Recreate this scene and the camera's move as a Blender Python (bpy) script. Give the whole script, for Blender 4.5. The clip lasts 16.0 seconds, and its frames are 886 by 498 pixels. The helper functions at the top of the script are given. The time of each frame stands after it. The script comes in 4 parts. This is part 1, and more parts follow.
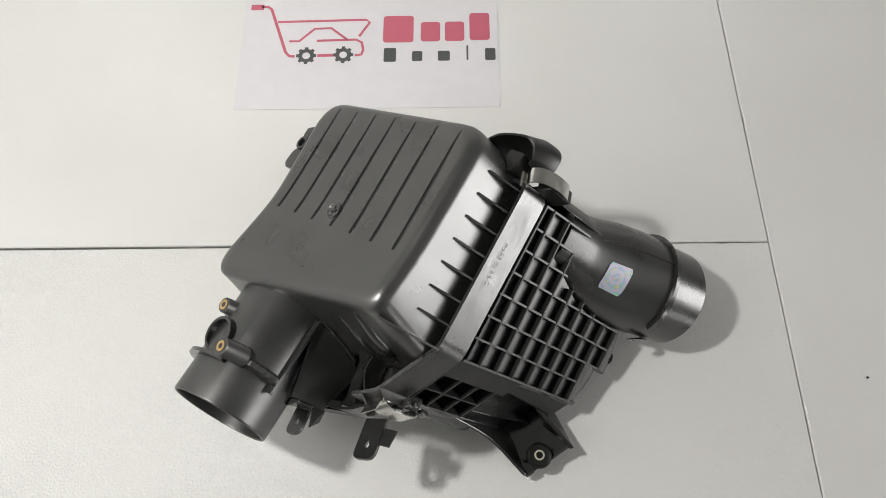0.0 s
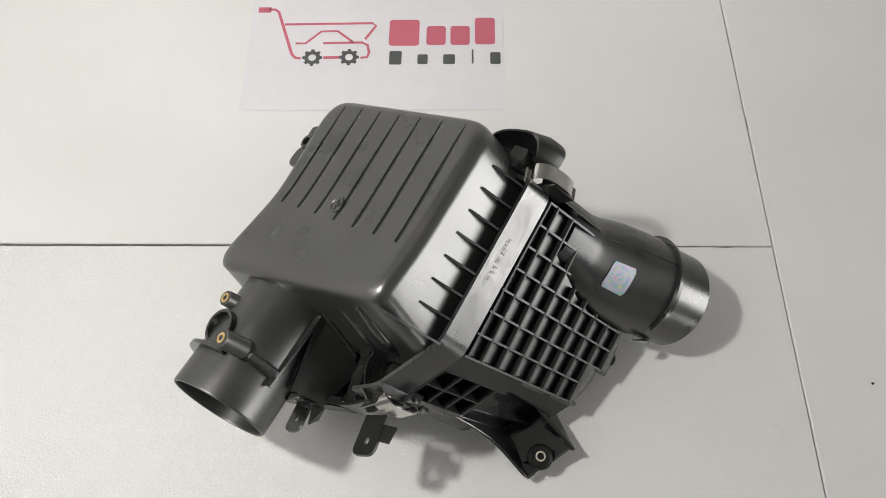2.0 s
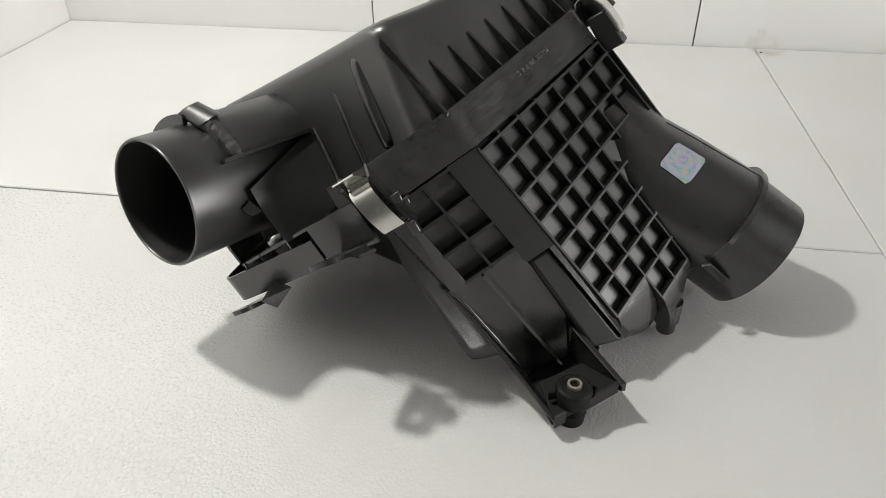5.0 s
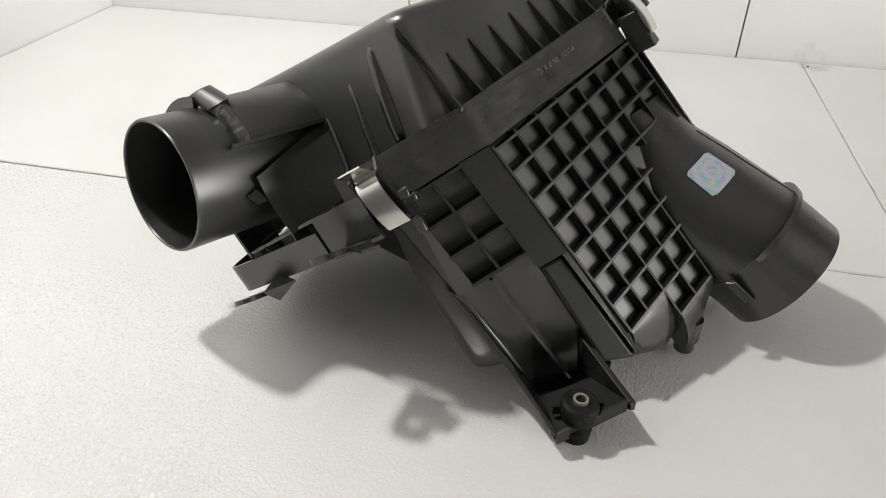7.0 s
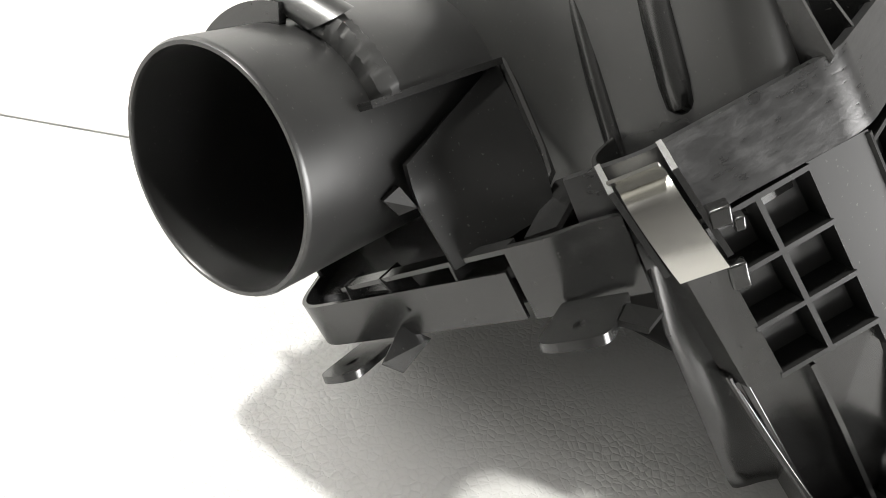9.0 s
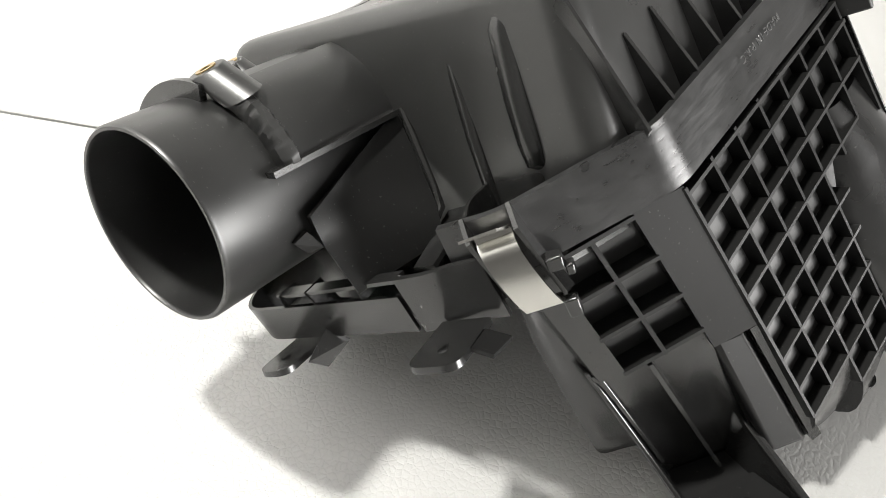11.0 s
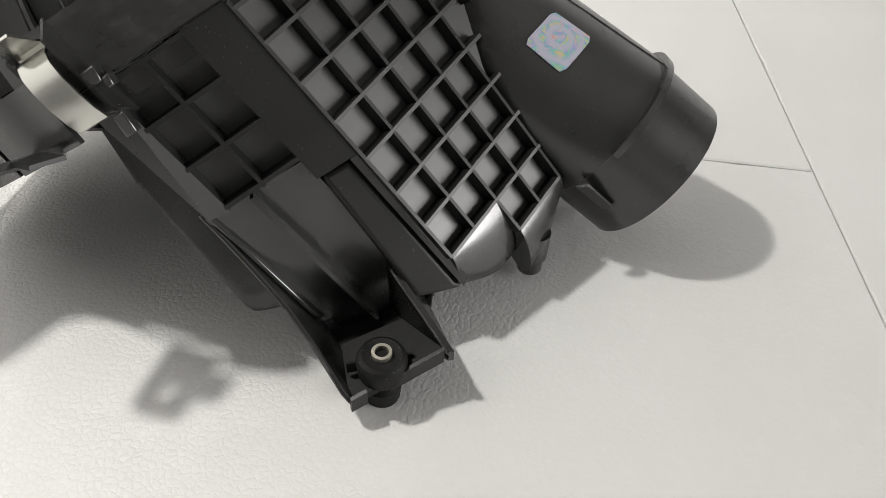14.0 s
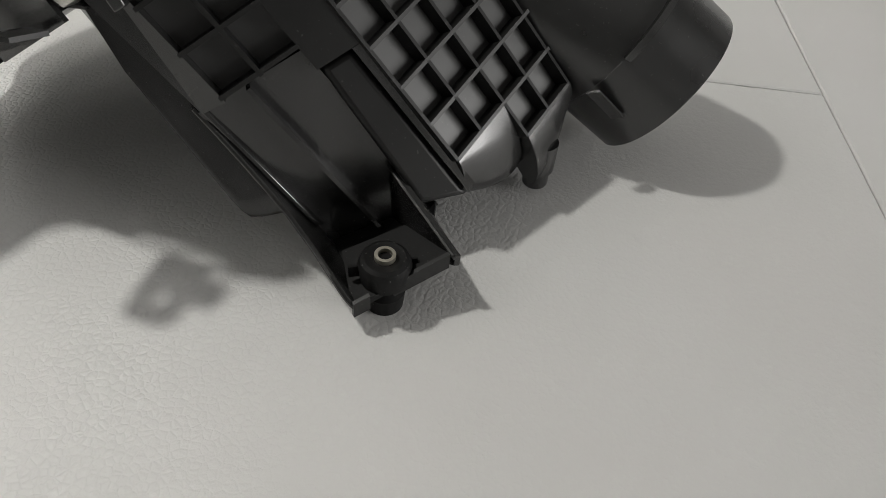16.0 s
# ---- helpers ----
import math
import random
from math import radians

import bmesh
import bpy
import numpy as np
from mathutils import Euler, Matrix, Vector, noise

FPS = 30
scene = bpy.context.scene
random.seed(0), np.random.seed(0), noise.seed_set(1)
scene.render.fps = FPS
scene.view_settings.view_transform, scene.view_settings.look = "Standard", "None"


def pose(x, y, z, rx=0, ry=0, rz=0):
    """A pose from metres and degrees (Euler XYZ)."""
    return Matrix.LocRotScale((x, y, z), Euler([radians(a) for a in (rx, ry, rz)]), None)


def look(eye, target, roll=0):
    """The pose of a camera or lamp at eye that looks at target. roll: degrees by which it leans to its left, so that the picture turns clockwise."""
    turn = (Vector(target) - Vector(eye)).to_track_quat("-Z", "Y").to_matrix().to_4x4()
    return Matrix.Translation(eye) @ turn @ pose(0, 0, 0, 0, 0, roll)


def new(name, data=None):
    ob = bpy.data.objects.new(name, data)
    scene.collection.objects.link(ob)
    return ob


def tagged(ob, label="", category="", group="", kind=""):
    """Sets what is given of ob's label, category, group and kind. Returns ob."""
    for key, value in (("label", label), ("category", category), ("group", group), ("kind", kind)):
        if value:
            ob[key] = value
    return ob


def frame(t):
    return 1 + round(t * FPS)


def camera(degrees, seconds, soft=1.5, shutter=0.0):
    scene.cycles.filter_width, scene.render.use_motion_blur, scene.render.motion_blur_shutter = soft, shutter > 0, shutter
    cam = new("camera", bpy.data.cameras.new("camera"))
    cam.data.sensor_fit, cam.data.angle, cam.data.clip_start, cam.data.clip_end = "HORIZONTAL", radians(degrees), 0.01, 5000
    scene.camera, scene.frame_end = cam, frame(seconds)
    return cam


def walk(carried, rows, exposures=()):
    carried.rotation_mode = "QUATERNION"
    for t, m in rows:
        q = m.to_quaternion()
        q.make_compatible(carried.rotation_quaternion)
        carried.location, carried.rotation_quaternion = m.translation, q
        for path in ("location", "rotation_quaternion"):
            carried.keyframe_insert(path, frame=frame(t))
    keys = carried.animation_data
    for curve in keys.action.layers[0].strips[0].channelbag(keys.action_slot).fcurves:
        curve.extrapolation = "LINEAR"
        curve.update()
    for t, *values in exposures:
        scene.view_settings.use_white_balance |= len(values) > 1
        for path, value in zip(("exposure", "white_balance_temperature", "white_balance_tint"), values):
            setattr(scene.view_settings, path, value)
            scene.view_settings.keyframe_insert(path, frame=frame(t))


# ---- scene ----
cam = camera(63.9, 16.0, soft=0.7)
PATH = [
    (0, (0.044, 0.06, 0.667), (-0.003, 0.797, -1.192), -3.5),
    (0.5, (0.041, 0.06, 0.665), (0.001, 0.791, -1.197), -3.0),
    (1, (0.042, 0.061, 0.66), (0.012, 0.783, -1.205), -2.3),
    (1.5, (0.042, 0.058, 0.658), (0.015, 0.796, -1.201), -1.9),
    (2, (0.044, 0.045, 0.659), (-0.011, 0.827, -1.18), -3.1),
    (2.5, (0.048, 0.017, 0.653), (-0.004, 0.914, -1.133), -1.1),
    (3, (0.038, -0.044, 0.61), (0.016, 1.048, -1.066), -1.4),
    (3.5, (0.032, -0.117, 0.533), (-0.001, 1.214, -0.959), -1.0),
    (4, (0.051, -0.155, 0.446), (-0.082, 1.275, -0.945), -1.0),
    (4.5, (0.072, -0.167, 0.366), (-0.165, 1.389, -0.869), -2.7),
    (4.7, (0.08, -0.18, 0.343), (-0.19, 1.407, -0.844), -1.9),
    (6.8, (0.129, -0.183, 0.323), (-0.233, 1.448, -0.777), 0.3),
    (7, (0.104, -0.166, 0.324), (-0.289, 1.427, -0.82), 0.2),
    (7.5, (0.021, -0.11, 0.287), (-0.325, 1.515, -0.826), 1.7),
    (8, (-0.042, -0.06, 0.249), (-0.19, 1.519, -0.97), 6.7),
    (8.2, (-0.057, -0.042, 0.231), (-0.202, 1.526, -1.002), 7.1),
    (10.3, (-0.039, -0.019, 0.287), (-0.099, 1.385, -1.135), 8.5),
    (10.5, (-0.033, -0.02, 0.296), (-0.091, 1.345, -1.165), 8.3),
    (11, (-0.02, -0.027, 0.309), (-0.131, 1.359, -1.129), 6.9),
    (11.5, (0.011, -0.036, 0.325), (-0.212, 1.396, -1.053), 3.8),
    (12, (0.054, -0.045, 0.326), (-0.233, 1.425, -0.999), 1.8),
    (12.5, (0.093, -0.042, 0.331), (-0.153, 1.463, -0.962), 2.2),
    (13, (0.128, -0.029, 0.319), (-0.026, 1.482, -0.983), 2.7),
    (13.5, (0.145, -0.04, 0.308), (-0.024, 1.463, -1.0), 1.8),
    (14, (0.149, -0.06, 0.268), (0.04, 1.378, -1.118), 4.0),
    (14.5, (0.139, -0.072, 0.244), (0.038, 1.336, -1.173), 5.1),
    (15, (0.144, -0.071, 0.239), (0.1, 1.314, -1.204), 6.0),
    (15.5, (0.142, -0.069, 0.238), (0.101, 1.314, -1.206), 6.6),
    (16, (0.144, -0.071, 0.239), (0.083, 1.308, -1.209), 5.6),
]
EXPOSURES = [(0.0, 0.06), (2.5, 0.04), (3.0, 0.0), (3.5, 0.09), (4.5, 0.18), (7.0, 0.3), (7.5, 0.3), (8.0, 0.65), (10.5, 1.0), (11.0, 0.80), (12.0, 0.74), (12.5, 0.68), (13.5, 0.50), (14.5, 0.32), (15.0, 0.06), (16.0, -0.2)]
walk(cam, [(t, look(eye, target, roll)) for t, eye, target, roll in PATH], EXPOSURES)

# ---- light ----
world = bpy.data.worlds.new("room_light")
scene.world = world
world.use_nodes = True
world.node_tree.nodes["Background"].inputs[0].default_value = (0.93, 0.97, 1.0, 1)
world.node_tree.nodes["Background"].inputs[1].default_value = 0.28

lamp = new("bulb_lamp", bpy.data.lights.new("bulb_lamp", "POINT"))
lamp.data.shadow_soft_size, lamp.data.energy = 0.035, 24.0
lamp.data.color = (1.0, 0.982, 0.932)
lamp.location = (-0.42, 0.24, 0.98)

window = new("window_light", bpy.data.lights.new("window_light", "AREA"))
window.data.shape, window.data.size, window.data.size_y, window.data.energy = "RECTANGLE", 1.65, 2.0, 122.0
window.data.color = (1.0, 0.985, 0.965)
window.matrix_world = look((3.55, -0.52, 0.35), (0.0, -0.52, 0.35))

# added fill lamp with no seen source; brightens the plastic's front faces
front_fill = new("front_fill_light", bpy.data.lights.new("front_fill_light", "AREA"))
front_fill.data.shape, front_fill.data.size, front_fill.data.size_y, front_fill.data.energy = "RECTANGLE", 1.0, 0.8, 18.0
front_fill.data.color = (1.0, 0.98, 0.95)
front_fill.matrix_world = look((3.0, -2.95, -0.2), (3.0, 0.0, -0.2))

# ---- materials ----
def material(name):
    m = bpy.data.materials.new(name)
    m.use_nodes = True
    nt = m.node_tree
    return m, nt, nt.nodes["Principled BSDF"]


def node(nt, kind, **values):
    n = nt.nodes.new(kind)
    for k, v in values.items():
        n.inputs[k].default_value = v
    return n


def ramp(nt, source, stops):
    n = nt.nodes.new("ShaderNodeValToRGB")
    while len(n.color_ramp.elements) < len(stops):
        n.color_ramp.elements.new(0.5)
    for e, (p, c) in zip(n.color_ramp.elements, stops):
        e.position = p
        e.color = (*c, 1) if len(c) == 3 else c
    nt.links.new(source, n.inputs[0])
    return n


def grey(v):
    return (v, v, v)


def plastic(name, base, rough, grain=0.04, vary=0.06, gloss=0.9, waves=0.0):
    m, nt, p = material(name)
    tc = nt.nodes.new("ShaderNodeTexCoord")
    big = node(nt, "ShaderNodeTexNoise", Scale=22.0, Detail=4.0)
    fine = node(nt, "ShaderNodeTexNoise", Scale=900.0, Detail=2.0)
    for n in (big, fine):
        nt.links.new(tc.outputs["Object"], n.inputs["Vector"])
    c = ramp(nt, big.outputs["Fac"], [(0.3, tuple(x * 0.8 for x in base)), (0.75, tuple(x * 1.3 for x in base))])
    dust = node(nt, "ShaderNodeTexNoise", Scale=900.0, Detail=0.0)
    nt.links.new(tc.outputs["Object"], dust.inputs["Vector"])
    speck = ramp(nt, dust.outputs["Fac"], [(0.79, grey(0.0)), (0.84, grey(1.0))])
    mix = nt.nodes.new("ShaderNodeMix")
    mix.data_type = "RGBA"
    nt.links.new(speck.outputs[0], mix.inputs["Factor"])
    nt.links.new(c.outputs[0], mix.inputs["A"])
    mix.inputs["B"].default_value = (0.055, 0.054, 0.051, 1)
    nt.links.new(mix.outputs["Result"], p.inputs["Base Color"])
    r = ramp(nt, big.outputs["Fac"], [(0.3, grey(rough - vary)), (0.7, grey(rough + vary))])
    nt.links.new(r.outputs[0], p.inputs["Roughness"])
    b = node(nt, "ShaderNodeBump", Strength=grain, Distance=0.0006)
    nt.links.new(fine.outputs["Fac"], b.inputs["Height"])
    if waves:
        # shrink marks of the moulding
        sink = node(nt, "ShaderNodeTexNoise", Scale=34.0, Detail=2.0)
        nt.links.new(tc.outputs["Object"], sink.inputs["Vector"])
        b0 = node(nt, "ShaderNodeBump", Strength=waves, Distance=0.004)
        nt.links.new(sink.outputs["Fac"], b0.inputs["Height"])
        nt.links.new(b0.outputs[0], b.inputs["Normal"])
    nt.links.new(b.outputs[0], p.inputs["Normal"])
    p.inputs["Specular IOR Level"].default_value = gloss
    return m


BLACK = plastic("black_plastic", (0.017, 0.017, 0.0167), 0.22, 0.003, waves=0.05)
SATIN = plastic("satin_black_plastic", (0.028, 0.028, 0.0273), 0.29, 0.05, 0.025, waves=0.09)
# darker, duller copy of BLACK for shaded faces; the shade is in its colour
SHADED = plastic("shaded_black_plastic", (0.010, 0.010, 0.0098), 0.40, 0.015, 0.03, gloss=0.4)
# lighter copy for the recessed grid panels, window light put into its colour
LIT_PANEL = plastic("lit_panel_black_plastic", (0.028, 0.028, 0.0275), 0.42, 0.06, 0.04)
POLISHED = plastic("polished_black_plastic", (0.018, 0.018, 0.0177), 0.36, 0.02, 0.05, waves=0.03)
INTAKE = plastic("worn_black_plastic", (0.014, 0.014, 0.0138), 0.30, 0.05, 0.05, waves=0.04)
# rubber of the grommet, also the shade painted on the foot's plastic
RUBBER_AND_SHADE = plastic("black_rubber_and_shaded_plastic", (0.007, 0.007, 0.007), 0.6, 0.1, gloss=0.2)


def worn_plastic():
    """Glossy black plastic, scuffed in patches and streaks."""
    m, nt, p = material("scuffed_black_plastic")
    tc = nt.nodes.new("ShaderNodeTexCoord")
    mp = nt.nodes.new("ShaderNodeMapping")
    mp.inputs["Scale"].default_value = (1, 0.25, 1.6)
    nt.links.new(tc.outputs["Object"], mp.inputs["Vector"])
    streak = node(nt, "ShaderNodeTexNoise", Scale=230.0, Detail=6.0, Roughness=0.65)
    patch = node(nt, "ShaderNodeTexNoise", Scale=45.0, Detail=5.0, Distortion=0.8)
    nt.links.new(mp.outputs[0], streak.inputs["Vector"])
    nt.links.new(tc.outputs["Object"], patch.inputs["Vector"])
    mix = nt.nodes.new("ShaderNodeMath")
    mix.operation = "MULTIPLY"
    nt.links.new(streak.outputs["Fac"], mix.inputs[0])
    nt.links.new(patch.outputs["Fac"], mix.inputs[1])
    c = ramp(nt, mix.outputs[0], [(0.14, grey(0.013)), (0.42, grey(0.022))])
    nt.links.new(c.outputs[0], p.inputs["Base Color"])
    r = ramp(nt, mix.outputs[0], [(0.12, grey(0.25)), (0.40, grey(0.40))])
    nt.links.new(r.outputs[0], p.inputs["Roughness"])
    b = node(nt, "ShaderNodeBump", Strength=0.28, Distance=0.0010)
    nt.links.new(mix.outputs[0], b.inputs["Height"])
    nt.links.new(b.outputs[0], p.inputs["Normal"])
    p.inputs["Specular IOR Level"].default_value = 0.9
    return m


SCUFFED = worn_plastic()


def metal(name, base, rough):
    m, nt, p = material(name)
    tc = nt.nodes.new("ShaderNodeTexCoord")
    n = node(nt, "ShaderNodeTexNoise", Scale=160.0, Detail=5.0)
    nt.links.new(tc.outputs["Object"], n.inputs["Vector"])
    c = ramp(nt, n.outputs["Fac"], [(0.3, tuple(x * 0.92 for x in base)), (0.7, base)])
    nt.links.new(c.outputs[0], p.inputs["Base Color"])
    r = ramp(nt, n.outputs["Fac"], [(0.3, grey(rough)), (0.7, grey(rough + 0.06))])
    nt.links.new(r.outputs[0], p.inputs["Roughness"])
    p.inputs["Metallic"].default_value = 1.0
    return m


STEEL = metal("spring_steel", (0.68, 0.67, 0.63), 0.2)
ZINC = metal("bright_zinc", (0.86, 0.82, 0.70), 0.35)
BRASS = metal("brass", (0.72, 0.52, 0.24), 0.3)


def foam(name, coarse):
    """White polystyrene board; the coarse kind shows its beads towards one side."""
    m, nt, p = material(name)
    tc = nt.nodes.new("ShaderNodeTexCoord")
    warp = node(nt, "ShaderNodeTexNoise", Scale=90.0, Detail=2.0)
    beads = node(nt, "ShaderNodeTexVoronoi", Scale=300.0)
    beads.feature = "DISTANCE_TO_EDGE"
    soft = node(nt, "ShaderNodeTexNoise", Scale=5.0, Detail=5.0)
    pits = node(nt, "ShaderNodeTexNoise", Scale=260.0, Detail=5.0, Roughness=0.65)
    dents = node(nt, "ShaderNodeTexNoise", Scale=38.0, Detail=3.0)
    for n in (warp, soft, pits, dents):
        nt.links.new(tc.outputs["Object"], n.inputs["Vector"])
    shift = nt.nodes.new("ShaderNodeVectorMath")
    shift.operation = "MULTIPLY_ADD"
    shift.inputs[1].default_value = (0.0030, 0.0030, 0.0030)
    nt.links.new(warp.outputs["Color"], shift.inputs[0])
    nt.links.new(tc.outputs["Object"], shift.inputs[2])
    nt.links.new(shift.outputs[0], beads.inputs["Vector"])
    c = ramp(nt, soft.outputs["Fac"], [(0.3, (0.64, 0.635, 0.62)), (0.7, (0.68, 0.68, 0.67))])
    # a brown smudge where the boards meet the wall, and faint soiling elsewhere
    away = nt.nodes.new("ShaderNodeVectorMath")
    away.operation = "DISTANCE"
    away.inputs[1].default_value = (0.350, 0.790, 0.006)
    smear = node(nt, "ShaderNodeTexNoise", Scale=55.0, Detail=4.0)
    nt.links.new(tc.outputs["Object"], smear.inputs["Vector"])
    wander = nt.nodes.new("ShaderNodeVectorMath")
    wander.operation = "MULTIPLY_ADD"
    wander.inputs[1].default_value = (0.05, 0.05, 0.05)
    nt.links.new(smear.outputs["Color"], wander.inputs[0])
    nt.links.new(tc.outputs["Object"], wander.inputs[2])
    off = nt.nodes.new("ShaderNodeVectorMath")
    off.operation = "SUBTRACT"
    off.inputs[1].default_value = (0.025, 0.025, 0.025)
    nt.links.new(wander.outputs[0], off.inputs[0])
    nt.links.new(off.outputs[0], away.inputs[0])
    spot = ramp(nt, away.outputs["Value"], [(0.008, grey(0.55)), (0.024, grey(0.0))])
    soil = nt.nodes.new("ShaderNodeMix")
    soil.data_type = "RGBA"
    nt.links.new(spot.outputs[0], soil.inputs["Factor"])
    nt.links.new(c.outputs[0], soil.inputs["A"])
    soil.inputs["B"].default_value = (0.36, 0.33, 0.27, 1)
    edge = ramp(nt, beads.outputs["Distance"], [(0.0, grey(0.0)), (0.16, grey(0.62)), (0.42, grey(1.0))])
    # where the beads stand out
    sep = nt.nodes.new("ShaderNodeSeparateXYZ")
    nt.links.new(tc.outputs["Object"], sep.inputs[0])
    side = nt.nodes.new("ShaderNodeMapRange")
    for k, v in (("From Min", -0.10), ("From Max", 0.24), ("To Min", 0.62 * coarse ** 2), ("To Max", 0.10 * coarse ** 2)):
        side.inputs[k].default_value = v
    nt.links.new(sep.outputs["X"], side.inputs["Value"])
    patch = ramp(nt, soft.outputs["Fac"], [(0.35, grey(0.35)), (0.6, grey(1.0))])
    amount = nt.nodes.new("ShaderNodeMath")
    amount.operation = "MULTIPLY"
    nt.links.new(side.outputs[0], amount.inputs[0])
    nt.links.new(patch.outputs[0], amount.inputs[1])
    # grey gaps between the beads
    gap = ramp(nt, beads.outputs["Distance"], [(0.0, grey(0.07)), (0.14, grey(0.0))])
    faint = nt.nodes.new("ShaderNodeMath")
    faint.operation = "MULTIPLY"
    nt.links.new(gap.outputs[0], faint.inputs[0])
    nt.links.new(amount.outputs[0], faint.inputs[1])
    grain = nt.nodes.new("ShaderNodeMix")
    grain.data_type = "RGBA"
    nt.links.new(faint.outputs[0], grain.inputs["Factor"])
    nt.links.new(soil.outputs["Result"], grain.inputs["A"])
    grain.inputs["B"].default_value = (0.42, 0.415, 0.40, 1)
    nt.links.new(grain.outputs["Result"], p.inputs["Base Color"])
    b1 = node(nt, "ShaderNodeBump", Distance=0.0007)
    nt.links.new(edge.outputs[0], b1.inputs["Height"])
    nt.links.new(amount.outputs[0], b1.inputs["Strength"])
    hollow = ramp(nt, dents.outputs["Fac"], [(0.28, grey(0.0)), (0.36, grey(1.0))])
    b2 = node(nt, "ShaderNodeBump", Strength=0.04 + 0.20 * coarse ** 2, Distance=0.0007)
    nt.links.new(hollow.outputs[0], b2.inputs["Height"])
    nt.links.new(b1.outputs[0], b2.inputs["Normal"])
    b3 = node(nt, "ShaderNodeBump", Strength=0.06 + 0.45 * coarse ** 2, Distance=0.0006)
    nt.links.new(pits.outputs["Fac"], b3.inputs["Height"])
    nt.links.new(b2.outputs[0], b3.inputs["Normal"])
    nt.links.new(b3.outputs[0], p.inputs["Normal"])
    gleam = node(nt, "ShaderNodeTexNoise", Scale=420.0, Detail=1.0)
    nt.links.new(tc.outputs["Object"], gleam.inputs["Vector"])
    shine = ramp(nt, gleam.outputs["Fac"], [(0.34, grey(0.68)), (0.60, grey(0.0))])
    bare = nt.nodes.new("ShaderNodeMath")
    bare.operation = "MULTIPLY"
    nt.links.new(shine.outputs[0], bare.inputs[0])
    nt.links.new(amount.outputs[0], bare.inputs[1])
    r = nt.nodes.new("ShaderNodeMath")
    r.operation = "SUBTRACT"
    r.inputs[0].default_value = 0.55
    nt.links.new(bare.outputs[0], r.inputs[1])
    nt.links.new(r.outputs[0], p.inputs["Roughness"])
    return m


FOAM = foam("white_foam_board", 1.0)
FINE_FOAM = foam("fine_white_foam_board", 0.3)
WALL_FOAM = foam("smooth_white_foam_board", 0.0)


def plain(name, base, rough):
    m, nt, p = material(name)
    tc = nt.nodes.new("ShaderNodeTexCoord")
    n = node(nt, "ShaderNodeTexNoise", Scale=60.0, Detail=6.0)
    nt.links.new(tc.outputs["Object"], n.inputs["Vector"])
    c = ramp(nt, n.outputs["Fac"], [(0.3, tuple(x * 0.96 for x in base)), (0.7, base)])
    nt.links.new(c.outputs[0], p.inputs["Base Color"])
    p.inputs["Roughness"].default_value = rough
    return m


PAPER = plain("white_paper", (0.66, 0.645, 0.675), 0.6)
PINK = plain("pink_ink", (0.50, 0.115, 0.165), 0.55)
INK = plain("grey_ink", (0.07, 0.075, 0.075), 0.55)
PLASTER = plain("room_plaster", (0.22, 0.218, 0.212), 0.8)
DARK_FLOOR = plain("dark_added_floor", (0.09, 0.085, 0.08), 0.5)
# lighter grey than the band's own plastic, so the raised letters show
LETTER_GREY = plain("embossed_grey", (0.12, 0.12, 0.12), 0.5)


def hologram():
    """Silver foil with swirls of rainbow colour."""
    m, nt, p = material("hologram_foil")
    tc = nt.nodes.new("ShaderNodeTexCoord")
    mp = nt.nodes.new("ShaderNodeMapping")
    mp.inputs["Location"].default_value = (-0.0274, -0.1205, 0.0951)
    nt.links.new(tc.outputs["Object"], mp.inputs["Vector"])
    ring = node(nt, "ShaderNodeTexWave", Scale=55.0, Distortion=6.0, Detail=3.0)
    ring.wave_type, ring.rings_direction = "RINGS", "SPHERICAL"
    n = node(nt, "ShaderNodeTexNoise", Scale=120.0, Detail=4.0, Distortion=2.5)
    for q in (ring, n):
        nt.links.new(mp.outputs[0], q.inputs["Vector"])
    hue = ramp(nt, n.outputs["Fac"], [(0.30, (0.60, 0.14, 0.22)), (0.38, (0.55, 0.46, 0.40)), (0.46, (0.30, 0.30, 0.58)),
                                      (0.54, (0.15, 0.52, 0.42)), (0.62, (0.58, 0.46, 0.22)), (0.72, (0.42, 0.36, 0.62))])
    mix = nt.nodes.new("ShaderNodeMix")
    mix.data_type = "RGBA"
    nt.links.new(ring.outputs["Fac"], mix.inputs["Factor"])
    mix.inputs["A"].default_value = (0.44, 0.43, 0.52, 1)
    nt.links.new(hue.outputs[0], mix.inputs["B"])
    nt.links.new(mix.outputs["Result"], p.inputs["Base Color"])
    p.inputs["Metallic"].default_value = 0.45
    p.inputs["Roughness"].default_value = 0.38
    return m


HOLO = hologram()


# ---- building helpers ----
def part(name, bm, mat, parent=None, label="", smooth=True):
    bmesh.ops.recalc_face_normals(bm, faces=bm.faces)
    me = bpy.data.meshes.new(name)
    bm.to_mesh(me)
    bm.free()
    me.materials.append(mat)
    if smooth:
        for poly in me.polygons:
            poly.use_smooth = True
        me.set_sharp_from_angle(angle=radians(35))
    ob = new(name, me)
    if smooth and len(me.polygons) > 20:
        w = ob.modifiers.new("normals", "WEIGHTED_NORMAL")
        w.keep_sharp, w.weight = True, 80
    if parent:
        ob.parent = parent
    if label:
        ob["label"] = label
    return ob


def bevel(ob, width, segments=2):
    m = ob.modifiers.new("bevel", "BEVEL")
    m.width, m.segments, m.limit_method, m.angle_limit = width, segments, "ANGLE", radians(40)
    m.harden_normals = False
    return ob


